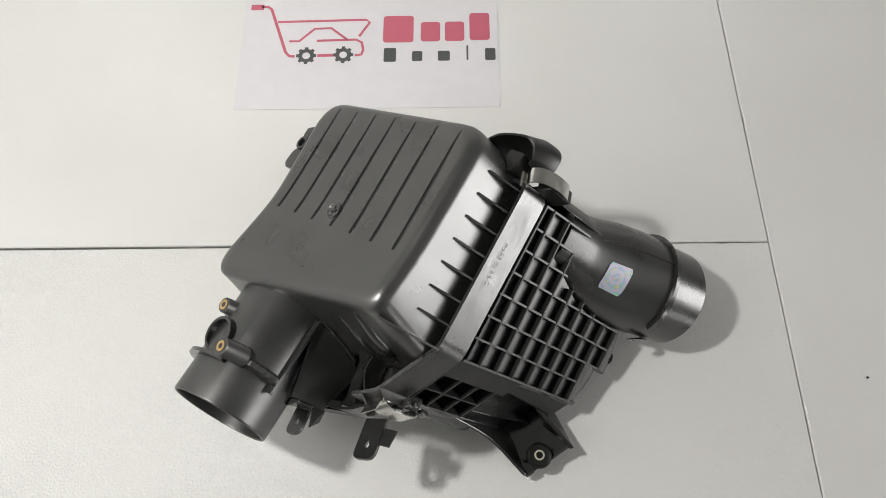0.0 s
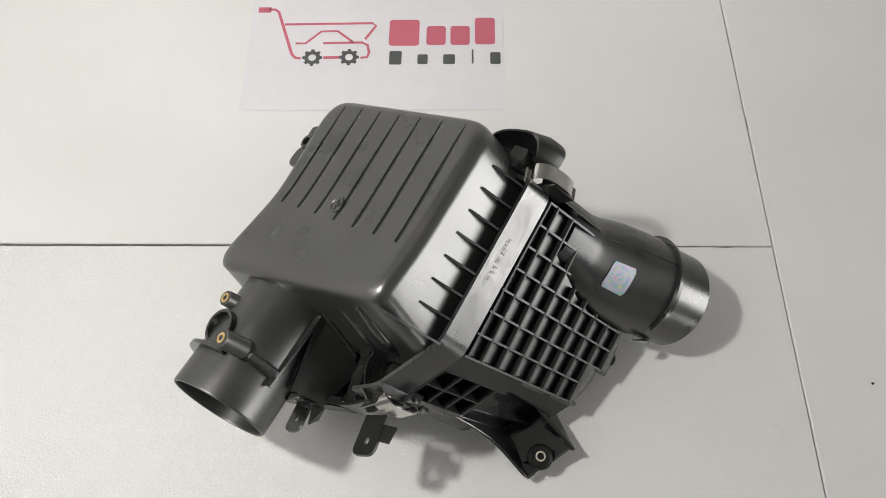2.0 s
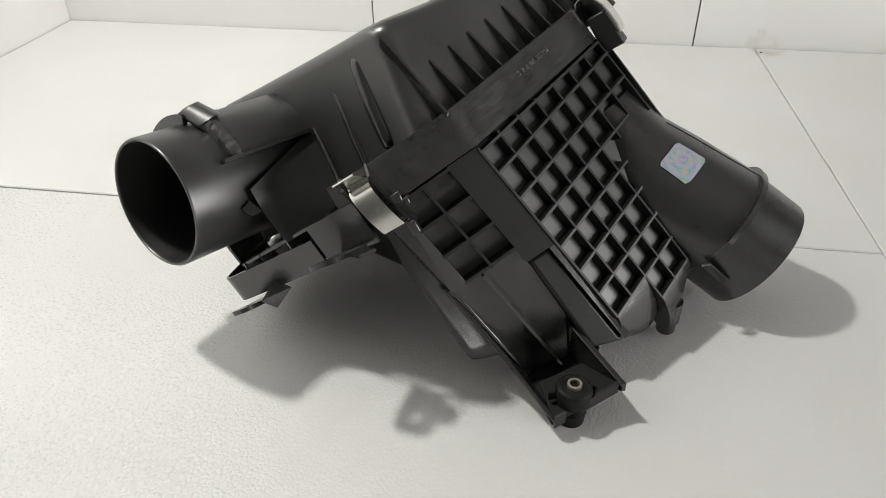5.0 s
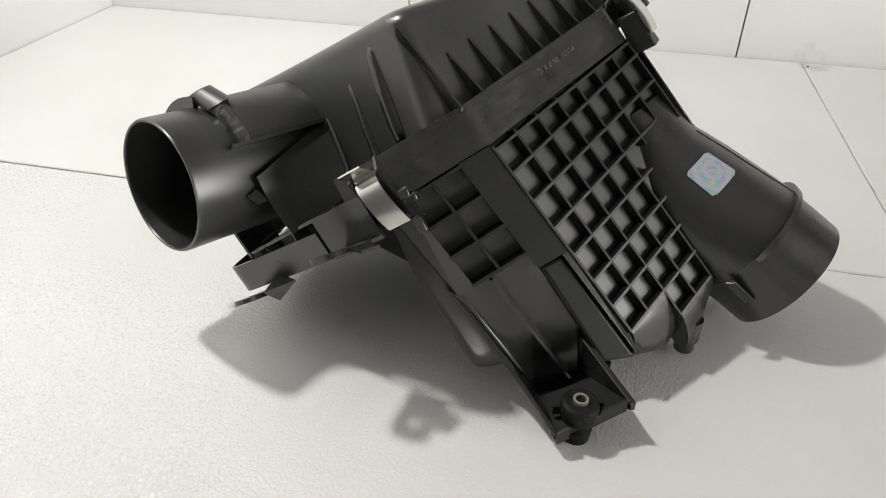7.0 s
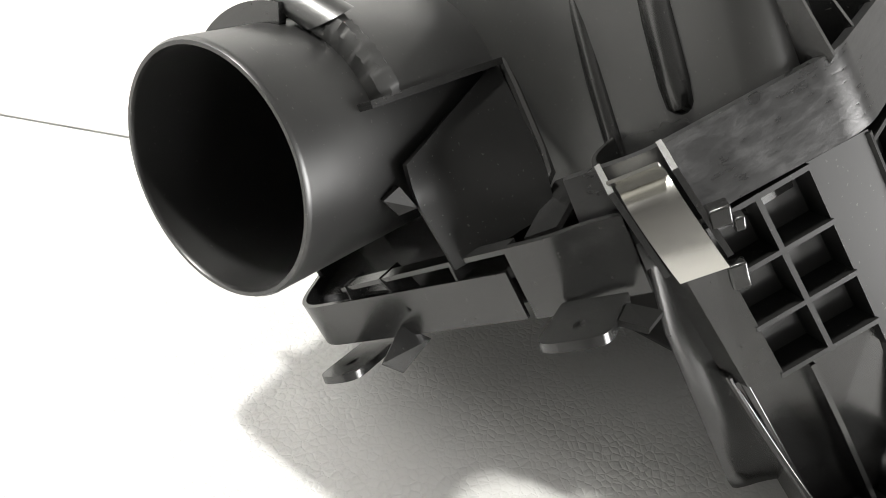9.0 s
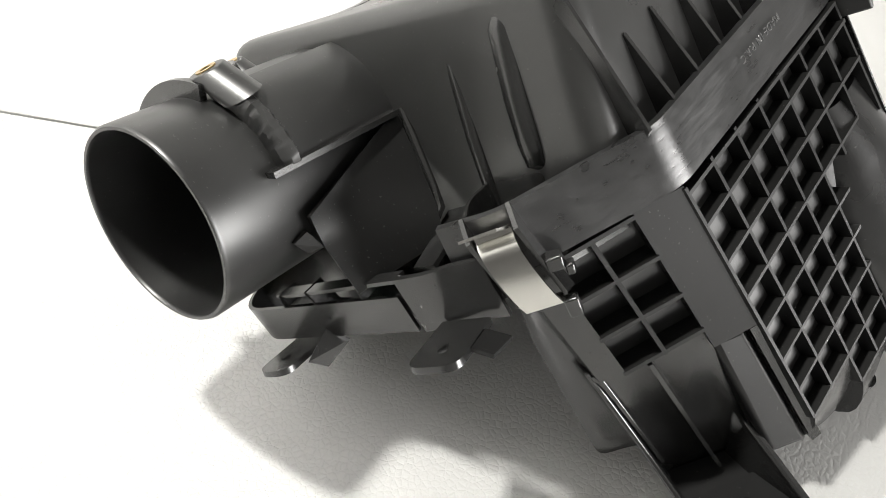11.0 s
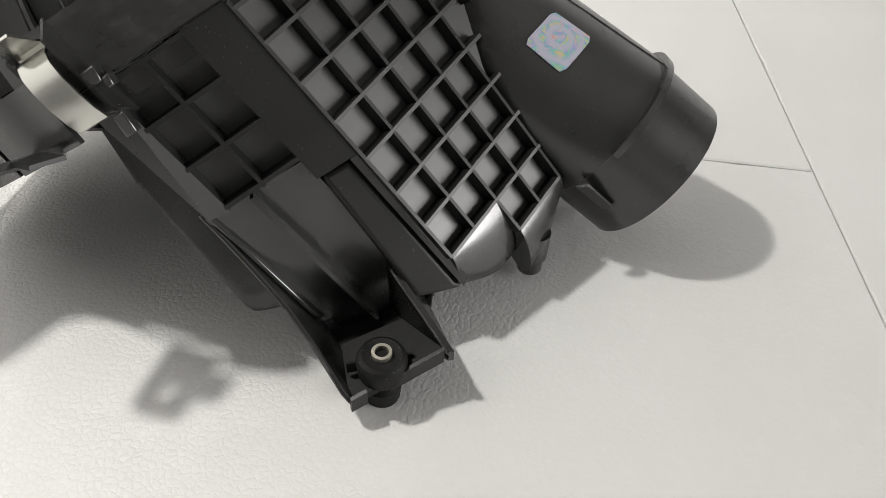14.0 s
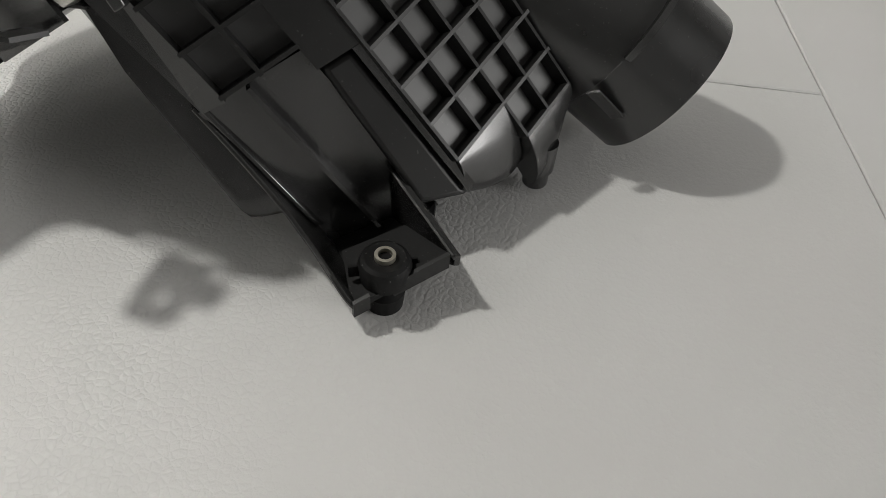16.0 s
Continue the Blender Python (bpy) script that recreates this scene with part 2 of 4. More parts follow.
def rounded(pts, rad, seg=5):
    """A closed outline with each corner rounded by its radius."""
    out = []
    k = len(pts)
    rads = rad if isinstance(rad, (list, tuple)) else [rad] * k
    for i in range(k):
        p, q, s = Vector(pts[i - 1]), Vector(pts[i]), Vector(pts[(i + 1) % k])
        d0, d1 = p - q, s - q
        r = min(rads[i], d0.length * 0.48, d1.length * 0.48)
        e0, e1 = q + d0.normalized() * r, q + d1.normalized() * r
        for j in range(seg + 1):
            t = j / seg
            out.append(e0 * (1 - t) ** 2 + q * 2 * t * (1 - t) + e1 * t * t)
    return out


def loft(loops, bottom=True, top=True, bm=None):
    bm = bm or bmesh.new()
    rings = [[bm.verts.new(p) for p in loop] for loop in loops]
    n = len(rings[0])
    for r0, r1 in zip(rings, rings[1:]):
        for i in range(n):
            bm.faces.new((r0[i], r0[(i + 1) % n], r1[(i + 1) % n], r1[i]))
    if bottom:
        bm.faces.new(rings[0][::-1])
    if top:
        bm.faces.new(rings[-1])
    return bm


def prism(outline, u0, u1, bm=None):
    return loft([[(p[0], p[1], u0) for p in outline], [(p[0], p[1], u1) for p in outline]], bm=bm)


def hexa(bottom, top, bm=None):
    """A block between two four-sided faces."""
    return loft([bottom, top], bm=bm)


def plate(corners, thick, bm=None):
    """A flat plate with the given corners in space, of that thickness along its normal."""
    c = [Vector(p) for p in corners]
    n = (c[1] - c[0]).cross(c[-1] - c[0]).normalized() * thick / 2
    return loft([[p - n for p in c], [p + n for p in c]], bm=bm)


def basis(axis, up=(0, 0, 1)):
    d = Vector(axis).normalized()
    s = d.cross(Vector(up)).normalized()
    return d, s, s.cross(d)


def lathe(base, axis, profile, seg=48, a0=0.0, a1=360.0, up=(0, 0, 1), closed=True, bm=None):
    """Turns a closed profile of (along, radius) about an axis; angles from the side towards up."""
    bm = bm or bmesh.new()
    d, s, v = basis(axis, up)
    full = abs(a1 - a0) >= 359.9
    count = seg if full else seg + 1
    rings = []
    for i in range(count):
        th = radians(a0 + (a1 - a0) * i / seg)
        w = s * math.cos(th) + v * math.sin(th)
        rings.append([bm.verts.new(Vector(base) + d * x + w * r) for x, r in profile])
    k = len(profile)
    for i in range(seg):
        r0, r1 = rings[i], rings[(i + 1) % count]
        for j in range(k if closed else k - 1):
            f = (r0[j], r0[(j + 1) % k], r1[(j + 1) % k], r1[j])
            bm.faces.new(f)
    if not full and closed:
        bm.faces.new(rings[0])
        bm.faces.new(rings[-1][::-1])
    return bm


def strip(points, u0, u1, thick, bm=None, closed=False, lean=0.0):
    """A wall of that thickness along a line in the plan, set inwards (to the left of its way)."""
    pts = [Vector(p[:2]) for p in points]
    n = len(pts)
    inner, tops = [], []
    for i, p in enumerate(pts):
        a = pts[i - 1] if (i or closed) else p
        b = pts[(i + 1) % n] if (i < n - 1 or closed) else p
        t = (b - a).normalized()
        inner.append(p + Vector((-t.y, t.x)) * thick)
        tops.append(Vector((-t.y, t.x)) * lean)
    loops = []
    for p, q, w in zip(pts, inner, tops):
        loops.append([(p.x, p.y, u0), (p.x + w.x, p.y + w.y, u1), (q.x + w.x, q.y + w.y, u1), (q.x, q.y, u0)])
    if closed:
        bm = bm or bmesh.new()
        rings = [[bm.verts.new(v) for v in l] for l in loops]
        for i in range(n):
            r0, r1 = rings[i], rings[(i + 1) % n]
            for j in range(4):
                bm.faces.new((r0[j], r0[(j + 1) % 4], r1[(j + 1) % 4], r1[j]))
        return bm
    return loft(loops, bm=bm)


def rod(points, rad, seg=8, squash=1.0, up=(0, 0, 1), bm=None):
    """A round bar along a line of points; squash flattens it along up."""
    pts = [Vector(p) for p in points]
    loops = []
    for i, p in enumerate(pts):
        t = (pts[min(i + 1, len(pts) - 1)] - pts[max(i - 1, 0)]).normalized()
        d, s, v = basis(t, up)
        r = rad[i] if isinstance(rad, (list, tuple)) else rad
        loops.append([p + s * r * math.cos(2 * math.pi * j / seg) + v * r * squash * math.sin(2 * math.pi * j / seg) for j in range(seg)])
    return loft(loops, bm=bm)


# ---- the boards ----
WALL_Y, LEFT_X = 0.806, -0.668
floor = tagged(new("floor"), "white foam boards laid edge to edge as a floor", "floor", kind="structure")
base = part("floor_base", prism([(-0.72, -0.49), (0.76, -0.49), (0.76, 0.86), (-0.72, 0.86)], -0.75, -0.022), PLASTER, floor)


def board(corners, wobble, seed, mat, parent=floor):
    """A foam board lying flat, with slightly uneven, crumbled edges."""
    rng = random.Random(seed)
    pts = []
    mx, my = sum(c[0] for c in corners) / 4, sum(c[1] for c in corners) / 4
    for (ax, ay), (bx, by) in zip(corners, corners[1:] + corners[:1]):
        n = 110
        drift = 0.0
        for i in range(n):
            t = i / n
            drift = 0.85 * drift + rng.uniform(-wobble, wobble)
            chip = rng.uniform(0.0003, 0.0010) if rng.random() < 0.03 else 0.0
            x, y = ax + (bx - ax) * t, ay + (by - ay) * t
            inwards = Vector((mx - x, 0)) if abs(bx - ax) < abs(by - ay) else Vector((0, my - y))
            inwards.normalize()
            pts.append((x + inwards.x * (abs(drift) + chip), y + inwards.y * (abs(drift) + chip)))
    inner = [(p[0] + 0.0012 * (1 if p[0] < mx else -1), p[1] + 0.0012 * (1 if p[1] < my else -1)) for p in pts]
    bm = loft([[(p[0], p[1], -0.022) for p in pts], [(p[0], p[1], -0.0010) for p in pts], [(p[0], p[1], 0.0) for p in inner]])
    return part("board", bm, mat, parent, smooth=False)


def seam_x(y):
    return 0.3655 - 0.0345 * y


def seam_y(x):
    return 0.3285 + 0.009 * x


G = 0.0005
board([(-0.668, seam_y(-0.668) + 0.0024), (seam_x(0.33) - G, seam_y(0.355) + G), (seam_x(0.805) - 0.0007, 0.8045), (-0.668, 0.8045)], 0.00012, 1, FINE_FOAM)
board([(-0.668, -0.50), (seam_x(-0.5) - G, -0.50), (seam_x(0.33) - G, seam_y(0.355) - G), (-0.668, seam_y(-0.668) - G)], 0.00012, 2, FOAM)
board([(seam_x(-0.5) + G, -0.50), (0.78, -0.50), (0.78, 0.8045), (seam_x(0.805) + G, 0.8045)], 0.00012, 3, FINE_FOAM)

# the walls' unseen upper parts are sized by what the plastic should reflect
wall_back = tagged(new("wall_back"), "upright white foam boards standing behind the floor", "wall", kind="structure")
for x0, x1 in ((-0.70, -0.187), (-0.185, 0.257), (0.259, 0.78)):
    part("board", prism([(x0, WALL_Y), (x1, WALL_Y), (x1, WALL_Y + 0.03), (x0, WALL_Y + 0.03)], -0.02, 0.55), WALL_FOAM, wall_back, smooth=False)
wall_left = tagged(new("wall_left"), "upright white foam board standing at the side", "wall", kind="structure")
for y0, y1 in ((0.05, 0.805), (-0.50, 0.048)):
    part("board", prism([(LEFT_X - 0.03, y0), (LEFT_X - 0.001, y0), (LEFT_X - 0.001, y1), (LEFT_X - 0.03, y1)], -0.02, 1.10), WALL_FOAM, wall_left, smooth=False)

# unseen plain room added round the boards to set reflections and bounced light
room = tagged(part("room_wall", strip([(-1.6, -3.0), (3.6, -3.0), (3.6, 1.4), (-1.6, 1.4)], -0.80, 2.4, -0.05, closed=True), PLASTER), "unseen plain grey walls added round the boards", "wall", kind="structure")
room_floor = tagged(part("room_floor", prism([(-1.65, -3.05), (3.65, -3.05), (3.65, 1.45), (-1.65, 1.45)], -0.80, -0.75), DARK_FLOOR), "unseen dark floor added below the boards for dark reflections", "floor", kind="structure")
ceiling = tagged(part("ceiling", prism([(-1.65, -3.05), (3.65, -3.05), (3.65, 1.45), (-1.65, 1.45)], 2.4, 2.45), PLASTER), "unseen plain grey ceiling added above the boards", "ceiling", kind="structure")

# ---- the printed sheet ----
sheet = tagged(new("paper_sheet"), "white printed sheet with a pink cart emblem lying on the boards", "paper")
sheet.matrix_world = pose(-0.2055, 0.4895, 0.0005, 0, 0, 0.4)
part("page", prism([(0, 0), (0.2945, 0), (0.2945, 0.205), (0, 0.205)], 0.0, 0.0004), PAPER, sheet, smooth=False)


def ink_line(pts, width, mat, name, z=0.0004, closed=False):
    p = [Vector(q) for q in pts]
    out_l, out_r = [], []
    n = len(p)
    for i in range(n):
        t = (p[min(i + 1, n - 1)] - p[max(i - 1, 0)]).normalized()
        q = Vector((-t.y, t.x)) * width / 2
        out_l.append(p[i] + q)
        out_r.append(p[i] - q)
    return part(name, prism(out_l + out_r[::-1], z, z + 0.00015), mat, sheet, smooth=False)


# emblem: a push cart holding a car outline on two cog wheels, with two rows of lettering as plain bars
def px(x, y):
    """From positions in the camera's view to the sheet, in metres, fitted to that view."""
    return (-0.0162 + x * 0.0002304 + y * 0.00002, 0.1514 - y * 0.0002813)


LINES = [
    ([(95, 40), (160, 40)], 0.0078), ([(150, 38), (182, 38), (200, 52), (272, 268), (290, 287), (318, 290)], 0.0034),
    ([(232, 117), (680, 112), (697, 125), (640, 195)], 0.0030), ([(290, 215), (340, 215), (420, 154), (502, 152), (580, 210)], 0.0028),
    ([(428, 214), (625, 211), (652, 225), (658, 262), (648, 285), (615, 288)], 0.0030), ([(430, 287), (512, 286)], 0.0038),
]
emblem = part("cart_emblem", prism([px(95, 36), px(110, 36), px(110, 44), px(95, 44)], 0.0004, 0.0005), PINK, sheet, "pink and grey printed cart", smooth=False)
for pts, w in LINES:
    ink_line([px(*p) for p in pts], w, PINK, "printed_line").parent = emblem
for cx, cy in ((375, 287), (558, 285)):
    c = Vector(px(cx, cy))
    pts = []
    for k in range(8):
        for off, rad in ((-0.30, 0.0092), (-0.20, 0.0116), (0.20, 0.0116), (0.30, 0.0092)):
            th = 2 * math.pi * (k + off) / 8
            pts.append((c.x + rad * math.cos(th), c.y + rad * math.sin(th)))
    hole = [(c.x + 0.0045 * math.cos(2 * math.pi * k / 32), c.y + 0.0045 * math.sin(2 * math.pi * k / 32)) for k in range(32)]
    bm = bmesh.new()
    o = [bm.verts.new((p[0], p[1], 0.0006)) for p in pts]
    h = [bm.verts.new((p[0], p[1], 0.0006)) for p in hole]
    for k in range(32):
        bm.faces.new((o[k], o[(k + 1) % 32], h[(k + 1) % 32], h[k]))
    part("cog_wheel", bm, INK, emblem, smooth=False)
for x0, x1, y0, y1 in ((757, 920, 95, 228), (945, 1050, 128, 225), (1065, 1170, 128, 225), (1188, 1300, 86, 222)):
    p, q = px(x0, y1), px(x1, y0)
    part("printed_bar", prism(rounded([p, (q[0], p[1]), q, (p[0], q[1])], 0.004, 4), 0.0004, 0.00055), PINK, sheet, smooth=False)
for x0, x1, y0, y1 in ((755, 822, 255, 322), (895, 950, 272, 320), (1022, 1085, 272, 320), (1163, 1178, 247, 318), (1254, 1310, 262, 320)):
    p, q = px(x0, y1), px(x1, y0)
    part("printed_bar", prism(rounded([p, (q[0], p[1]), q, (p[0], q[1])], 0.002, 4), 0.0004, 0.00055), INK, sheet, smooth=False)

# ---- the air filter housing ----
housing = tagged(new("air_filter_housing"), "black moulded plastic car air filter housing lying on white boards", "car part")
AX, BX, UX = Vector((0.6924, -0.4726, 0.5451)), Vector((0.4606, 0.8711, 0.1702)), Vector((-0.5553, 0.1332, 0.8209))
ORIGIN = Vector((0.0455, 0.1755, 0.152))
FRAME = Matrix.Translation(ORIGIN) @ Matrix((AX, BX, UX)).transposed().to_4x4()
housing.matrix_world = FRAME
INV = FRAME.inverted()


def at(x, y, z):
    """A place of the room in the housing's own axes."""
    return INV @ Vector((x, y, z))


def down(v):
    return INV.to_3x3() @ Vector(v)


# cover
def top_u(a, b):
    k = 0.17 + 0.11 * min(1.2, max(0.0, (-0.0226 - a) / 0.17)) - 0.055
    x = 0.051 - b
    return 0.0786 + 0.055 * x + k * 0.5 * (x + math.hypot(x, 0.014))


LOW = [(-0.012, -0.020), (-0.012, 0.154), (-0.228, 0.156), (-0.216, -0.055)]
HIGH = [(-0.0165, 0.000), (-0.0165, 0.157), (-0.223, 0.157), (-0.206, -0.031)]


def cover_loop(f, inset):
    c = [Vector(l).lerp(Vector(h), f) for l, h in zip(LOW, HIGH)]
    m = sum(c, Vector((0, 0))) / 4
    c = [p + Vector((inset if p.x < m.x else -inset, inset if p.y < m.y else -inset)) for p in c]
    line = rounded(c, [0.012, 0.03, 0.026, 0.025], 6)
    out = []
    for k in range(4):
        corner, after = line[7 * k:7 * k + 7], line[(7 * k + 7) % 28]
        out += corner + [corner[-1].lerp(after, i / 14) for i in range(1, 14)]
    return out


loops = []
R = 0.011
for f in (0.0, 0.3, 0.6, 0.85):
    loops.append([(p.x, p.y, 0.004 + f * (top_u(p.x, p.y) - R - 0.004)) for p in cover_loop(f, 0)])
for k in range(0, 7):
    th = radians(15 * k)
    loops.append([(p.x, p.y, top_u(p.x, p.y) - R + R * math.sin(th)) for p in cover_loop(1.0, R * (1 - math.cos(th)))])
last = cover_loop(1.0, R)
mid = sum(last, Vector((0, 0))) / len(last)
for s in (0.95, 0.88, 0.8, 0.72, 0.64, 0.56, 0.48, 0.4, 0.32, 0.24, 0.16, 0.08, 0.02):
    loops.append([(q.x, q.y, top_u(q.x, q.y)) for q in (mid.lerp(p, s) for p in last)])
cover = part("cover", loft(loops), SATIN, housing, "satin black cover with long moulded ridges")

# long grooves cut into the cover
cut = bmesh.new()
for i in range(7):
    a = -0.0355 - 0.0256 * i
    pts, rads = [], []
    for j in range(15):
        b = 0.045 + 0.103 * j / 14
        pts.append((a - 0.004 * j / 14, b, top_u(a, b) - 0.0003))
        rads.append(0.0017 if j == 0 else 0.0021 - 0.0013 * max(0, j - 9) / 5)
    rod(pts, rads, 10, bm=cut)
cutter = part("cutter", cut, SATIN, housing)
cover.modifiers.clear()
mod = cover.modifiers.new("grooves", "BOOLEAN")
mod.object, mod.operation, mod.solver = cutter, "DIFFERENCE", "EXACT"
carved = bpy.data.meshes.new_from_object(cover.evaluated_get(bpy.context.evaluated_depsgraph_get()))
cover.modifiers.clear()
cover.data = carved
carved.set_sharp_from_angle(angle=radians(35))
w = cover.modifiers.new("normals", "WEIGHTED_NORMAL")
w.keep_sharp, w.weight = True, 80
bpy.data.objects.remove(cutter)

# round moulded badge between the ridges
BADGE = Vector((-0.120, 0.058, top_u(-0.12, 0.058)))
badge = part("badge", lathe(BADGE, (0, 0.03, 1), [(-0.002, 0.0075), (0.0012, 0.0070), (0.0016, 0.0060), (0.0008, 0.0050), (0.0008, 0.0)], 32, up=(1, 0, 0), closed=False), SATIN, cover)
part("badge_bar", rod([BADGE + Vector((-0.0042, 0, 0.0012)), BADGE + Vector((0.0042, 0, 0.0012))], 0.0012, 8), SATIN, badge)
part("badge_bar", rod([BADGE + Vector((0, -0.0042, 0.0012)), BADGE + Vector((0, 0.0042, 0.0012))], 0.0010, 8), SATIN, badge)
# moulding point at the cover's corner
part("gate_mark", rod([(-0.0225, 0.006, top_u(-0.0225, 0.006) - 0.006), (-0.0225, 0.006, top_u(-0.0225, 0.006) - 0.0005)], 0.0022, 12), SATIN, cover)

# upright ribs on the cover's front wall
def front_b(a, u):
    """The place of the cover's front wall at a height."""
    f = (u - 0.004) / 0.072
    lo = -0.020 + (-0.055 + 0.020) * (-0.012 - a) / 0.202
    hi = 0.0 - 0.031 * (-0.0165 - a) / 0.186
    return lo + (hi - lo) * min(1.0, f)


for a0, a1, utop, ulow, thick in ((-0.046, -0.0425, 0.0715, 0.026, 0.0050), (-0.071, -0.0645, 0.0700, 0.005, 0.0032)):
    pts = []
    for j in range(9):
        u = utop + (ulow - utop) * j / 8
        a = a0 + (a1 - a0) * j / 8
        pts.append((a, front_b(a, u) + 0.0028 - 0.0024 * min(1.0, j / 4), u))
    pts.append((pts[-1][0] + 0.0008, pts[-1][1] + thick, pts[-1][2] - 0.006))
    head = [(pts[0][0], pts[0][1] + 0.0032, pts[0][2] + 0.0046), (pts[0][0], pts[0][1] + 0.0012, pts[0][2] + 0.0032)]
    part("front_rib", rod(head + pts, [0.0012, thick * 0.7] + [thick] * 8 + [thick * 0.9, thick * 0.7], 14, up=(1, 0, 0)), BLACK, cover)

# joint band
band_line = [(-0.060, -0.064), (-0.037, -0.052), (0.0, 0.0), (0.003, 0.141), (-0.224, 0.166), (-0.232, -0.03), (-0.205, -0.05)]
ring = rounded(band_line, [0.001, 0.008, 0.008, 0.012, 0.02, 0.02, 0.001], 5)[5:-5]
band = part("joint_band", strip(ring, 0.0, 0.0248, 0.003, lean=0.0036), SCUFFED, housing, "glossy black flange round the joint")
inside = rounded([(-0.055, -0.060), (-0.042, -0.046), (-0.013, 0.004), (-0.013, 0.139), (-0.212, 0.163), (-0.225, -0.03), (-0.19, -0.09), (-0.08, -0.072)], 0.006, 3)
part("ledge", prism(inside, -0.012, -0.002), BLACK, housing)
part("channel_floor", prism(rounded([(-0.03, -0.04), (-0.004, 0.002), (-0.001, 0.139), (-0.03, 0.15)], 0.004, 3), -0.001, 0.006), BLACK, housing)

# moulded lettering on the band
text = bpy.data.curves.new("lettering", "FONT")
text.body, text.size, text.extrude, text.space_character = "MADE IN P.R.C", 0.0047, 0.0002, 1.15
text.offset = -0.00012
holder = bpy.data.objects.new("lettering", text)
letters = bpy.data.meshes.new_from_object(holder)
bpy.data.objects.remove(holder)
letters.materials.clear()
letters.materials.append(LETTER_GREY)
lettering = new("lettering", letters)
lettering.parent = band
lettering.matrix_local = Matrix.Translation((0.0003, 0.0915, 0.0172)) @ Matrix(((0, 0, 1), (-1, 0, 0), (0, -1, 0))).to_4x4() @ pose(0, 0, 0, 8.3, 0, 0)
lettering["label"] = "raised moulded lettering"

# gussets
for i in range(8):
    b = -0.001 + 0.0187 * i
    h = 0.052 if i else 0.078
    w = -0.0145 if i else -0.0175
    part("gusset", plate([(-0.0040, b, 0.0240), (w, b, h), (-0.022, b, h - 0.004), (-0.022, b, 0.0)], 0.0016), BLACK, cover)


# lower body
def floor_u(a, b, z):
    """The height in the housing's axes at which a place stands z above the boards."""
    return (z - ORIGIN.z - AX.z * a - BX.z * b) / UX.z


CT, CN = Vector((-0.575, -0.818)), Vector((0.818, -0.575))


def cham(s, u, o):
    """On the slanted corner face: s along it from the corner, o outwards."""
    k = -u / 0.138
    p = Vector((-0.0006 + 0.0115 * k, 0.0012 + 0.0133 * k)) + CT * s + CN * o
    return Vector((p.x, p.y, u))


body_line = rounded([(-0.0145, 0.0115), (-0.010, 0.138), (-0.20, 0.155), (-0.205, 0.0), (-0.085, 0.0), (-0.049, -0.047), (-0.0460, -0.0370)],
                    [0.003, 0.01, 0.02, 0.02, 0.01, 0.010, 0.004], 4)


def body_loop(f, inset=0.0):
    m = Vector((-0.09, 0.06))
    out = []
    for p in body_line:
        near = max(0.0, 1.0 - (p - Vector((-0.049, -0.047))).length / 0.016)
        q = p + (m - p) * inset + Vector((-0.006, -0.008)) * near * min(1.0, 0.45 + 2.0 * f)
        out.append((q.x, q.y, -0.005 + f * (0.005 + min(-0.02, floor_u(q.x, q.y, 0.014)))))
    return out


lower = part("lower_body", loft([body_loop(0.0), body_loop(0.3, 0.002), body_loop(0.6, 0.004), body_loop(0.86, 0.008), body_loop(0.92, 0.014), body_loop(0.96, 0.03), body_loop(0.985, 0.06), body_loop(1.0, 0.12)]), BLACK, housing, "black lower tray with ribbed sides")


# ribbed side grid
DEEP = 0.0098


def knot(i, j, sunk=0.0):
    """The crossing of bar i along the joint and bar j down from it."""
    b = 0.0012 + 0.0189 * i + 0.0019 * j - 0.00012 * i * j
    u = min(-0.00155 + 0.00137 * i - 0.01949 * j + 0.00005 * i * j, -0.0020)
    return Vector((-0.0006 + 0.00067 * i + 0.00165 * j + 0.00011 * i * j - sunk, b, u))


def grid_bar(p, q):
    part("grid_bar", plate([knot(*p), knot(*q), knot(*q, DEEP), knot(*p, DEEP)], 0.0017), SHADED, lower)


for i, j in ((0, 7), (1, 7), (2, 8), (3, 8), (4, 8), (5, 3.3), (6, 3.0), (7, 3.5)):
    grid_bar((i, 0), (i, j))
for j, i0, i1 in ((0.18, 0, 7), (1, 0, 7), (2, 0, 7), (3, 0, 6), (4, 0, 4.6), (5, 0, 4.4), (6, 0, 4.2), (7, 0, 4.1), (8, 2, 4)):
    grid_bar((i0, j), (i1, j))
# recessed panel behind the bars
back = bmesh.new()
net = [[back.verts.new(knot(i * 0.5, j * 0.5, 0.0088)) for i in range(15)] for j in range(17)]
for j in range(16):
    for i in range(14):
        if not (j >= 14 and i < 4) and not (j > 11 and i > 10):
            back.faces.new((net[j][i], net[j][i + 1], net[j + 1][i + 1], net[j + 1][i]))
bmesh.ops.delete(back, geom=[v for v in back.verts if not v.link_faces], context="VERTS")
bmesh.ops.solidify(back, geom=back.faces[:], thickness=0.002)
part("grid_back", back, LIT_PANEL, lower)
# web from the joint down to the tube
bevel(part("end_web", hexa([(0.0030, 0.1413, -0.001), (0.0028, 0.1427, -0.001), (-0.006, 0.1500, -0.001), (-0.03, 0.1413, -0.001)],
                          [(0.0140, 0.1452, -0.080), (0.0135, 0.1468, -0.080), (0.004, 0.1560, -0.080), (-0.03, 0.1452, -0.080)]), BLACK, lower), 0.0004)

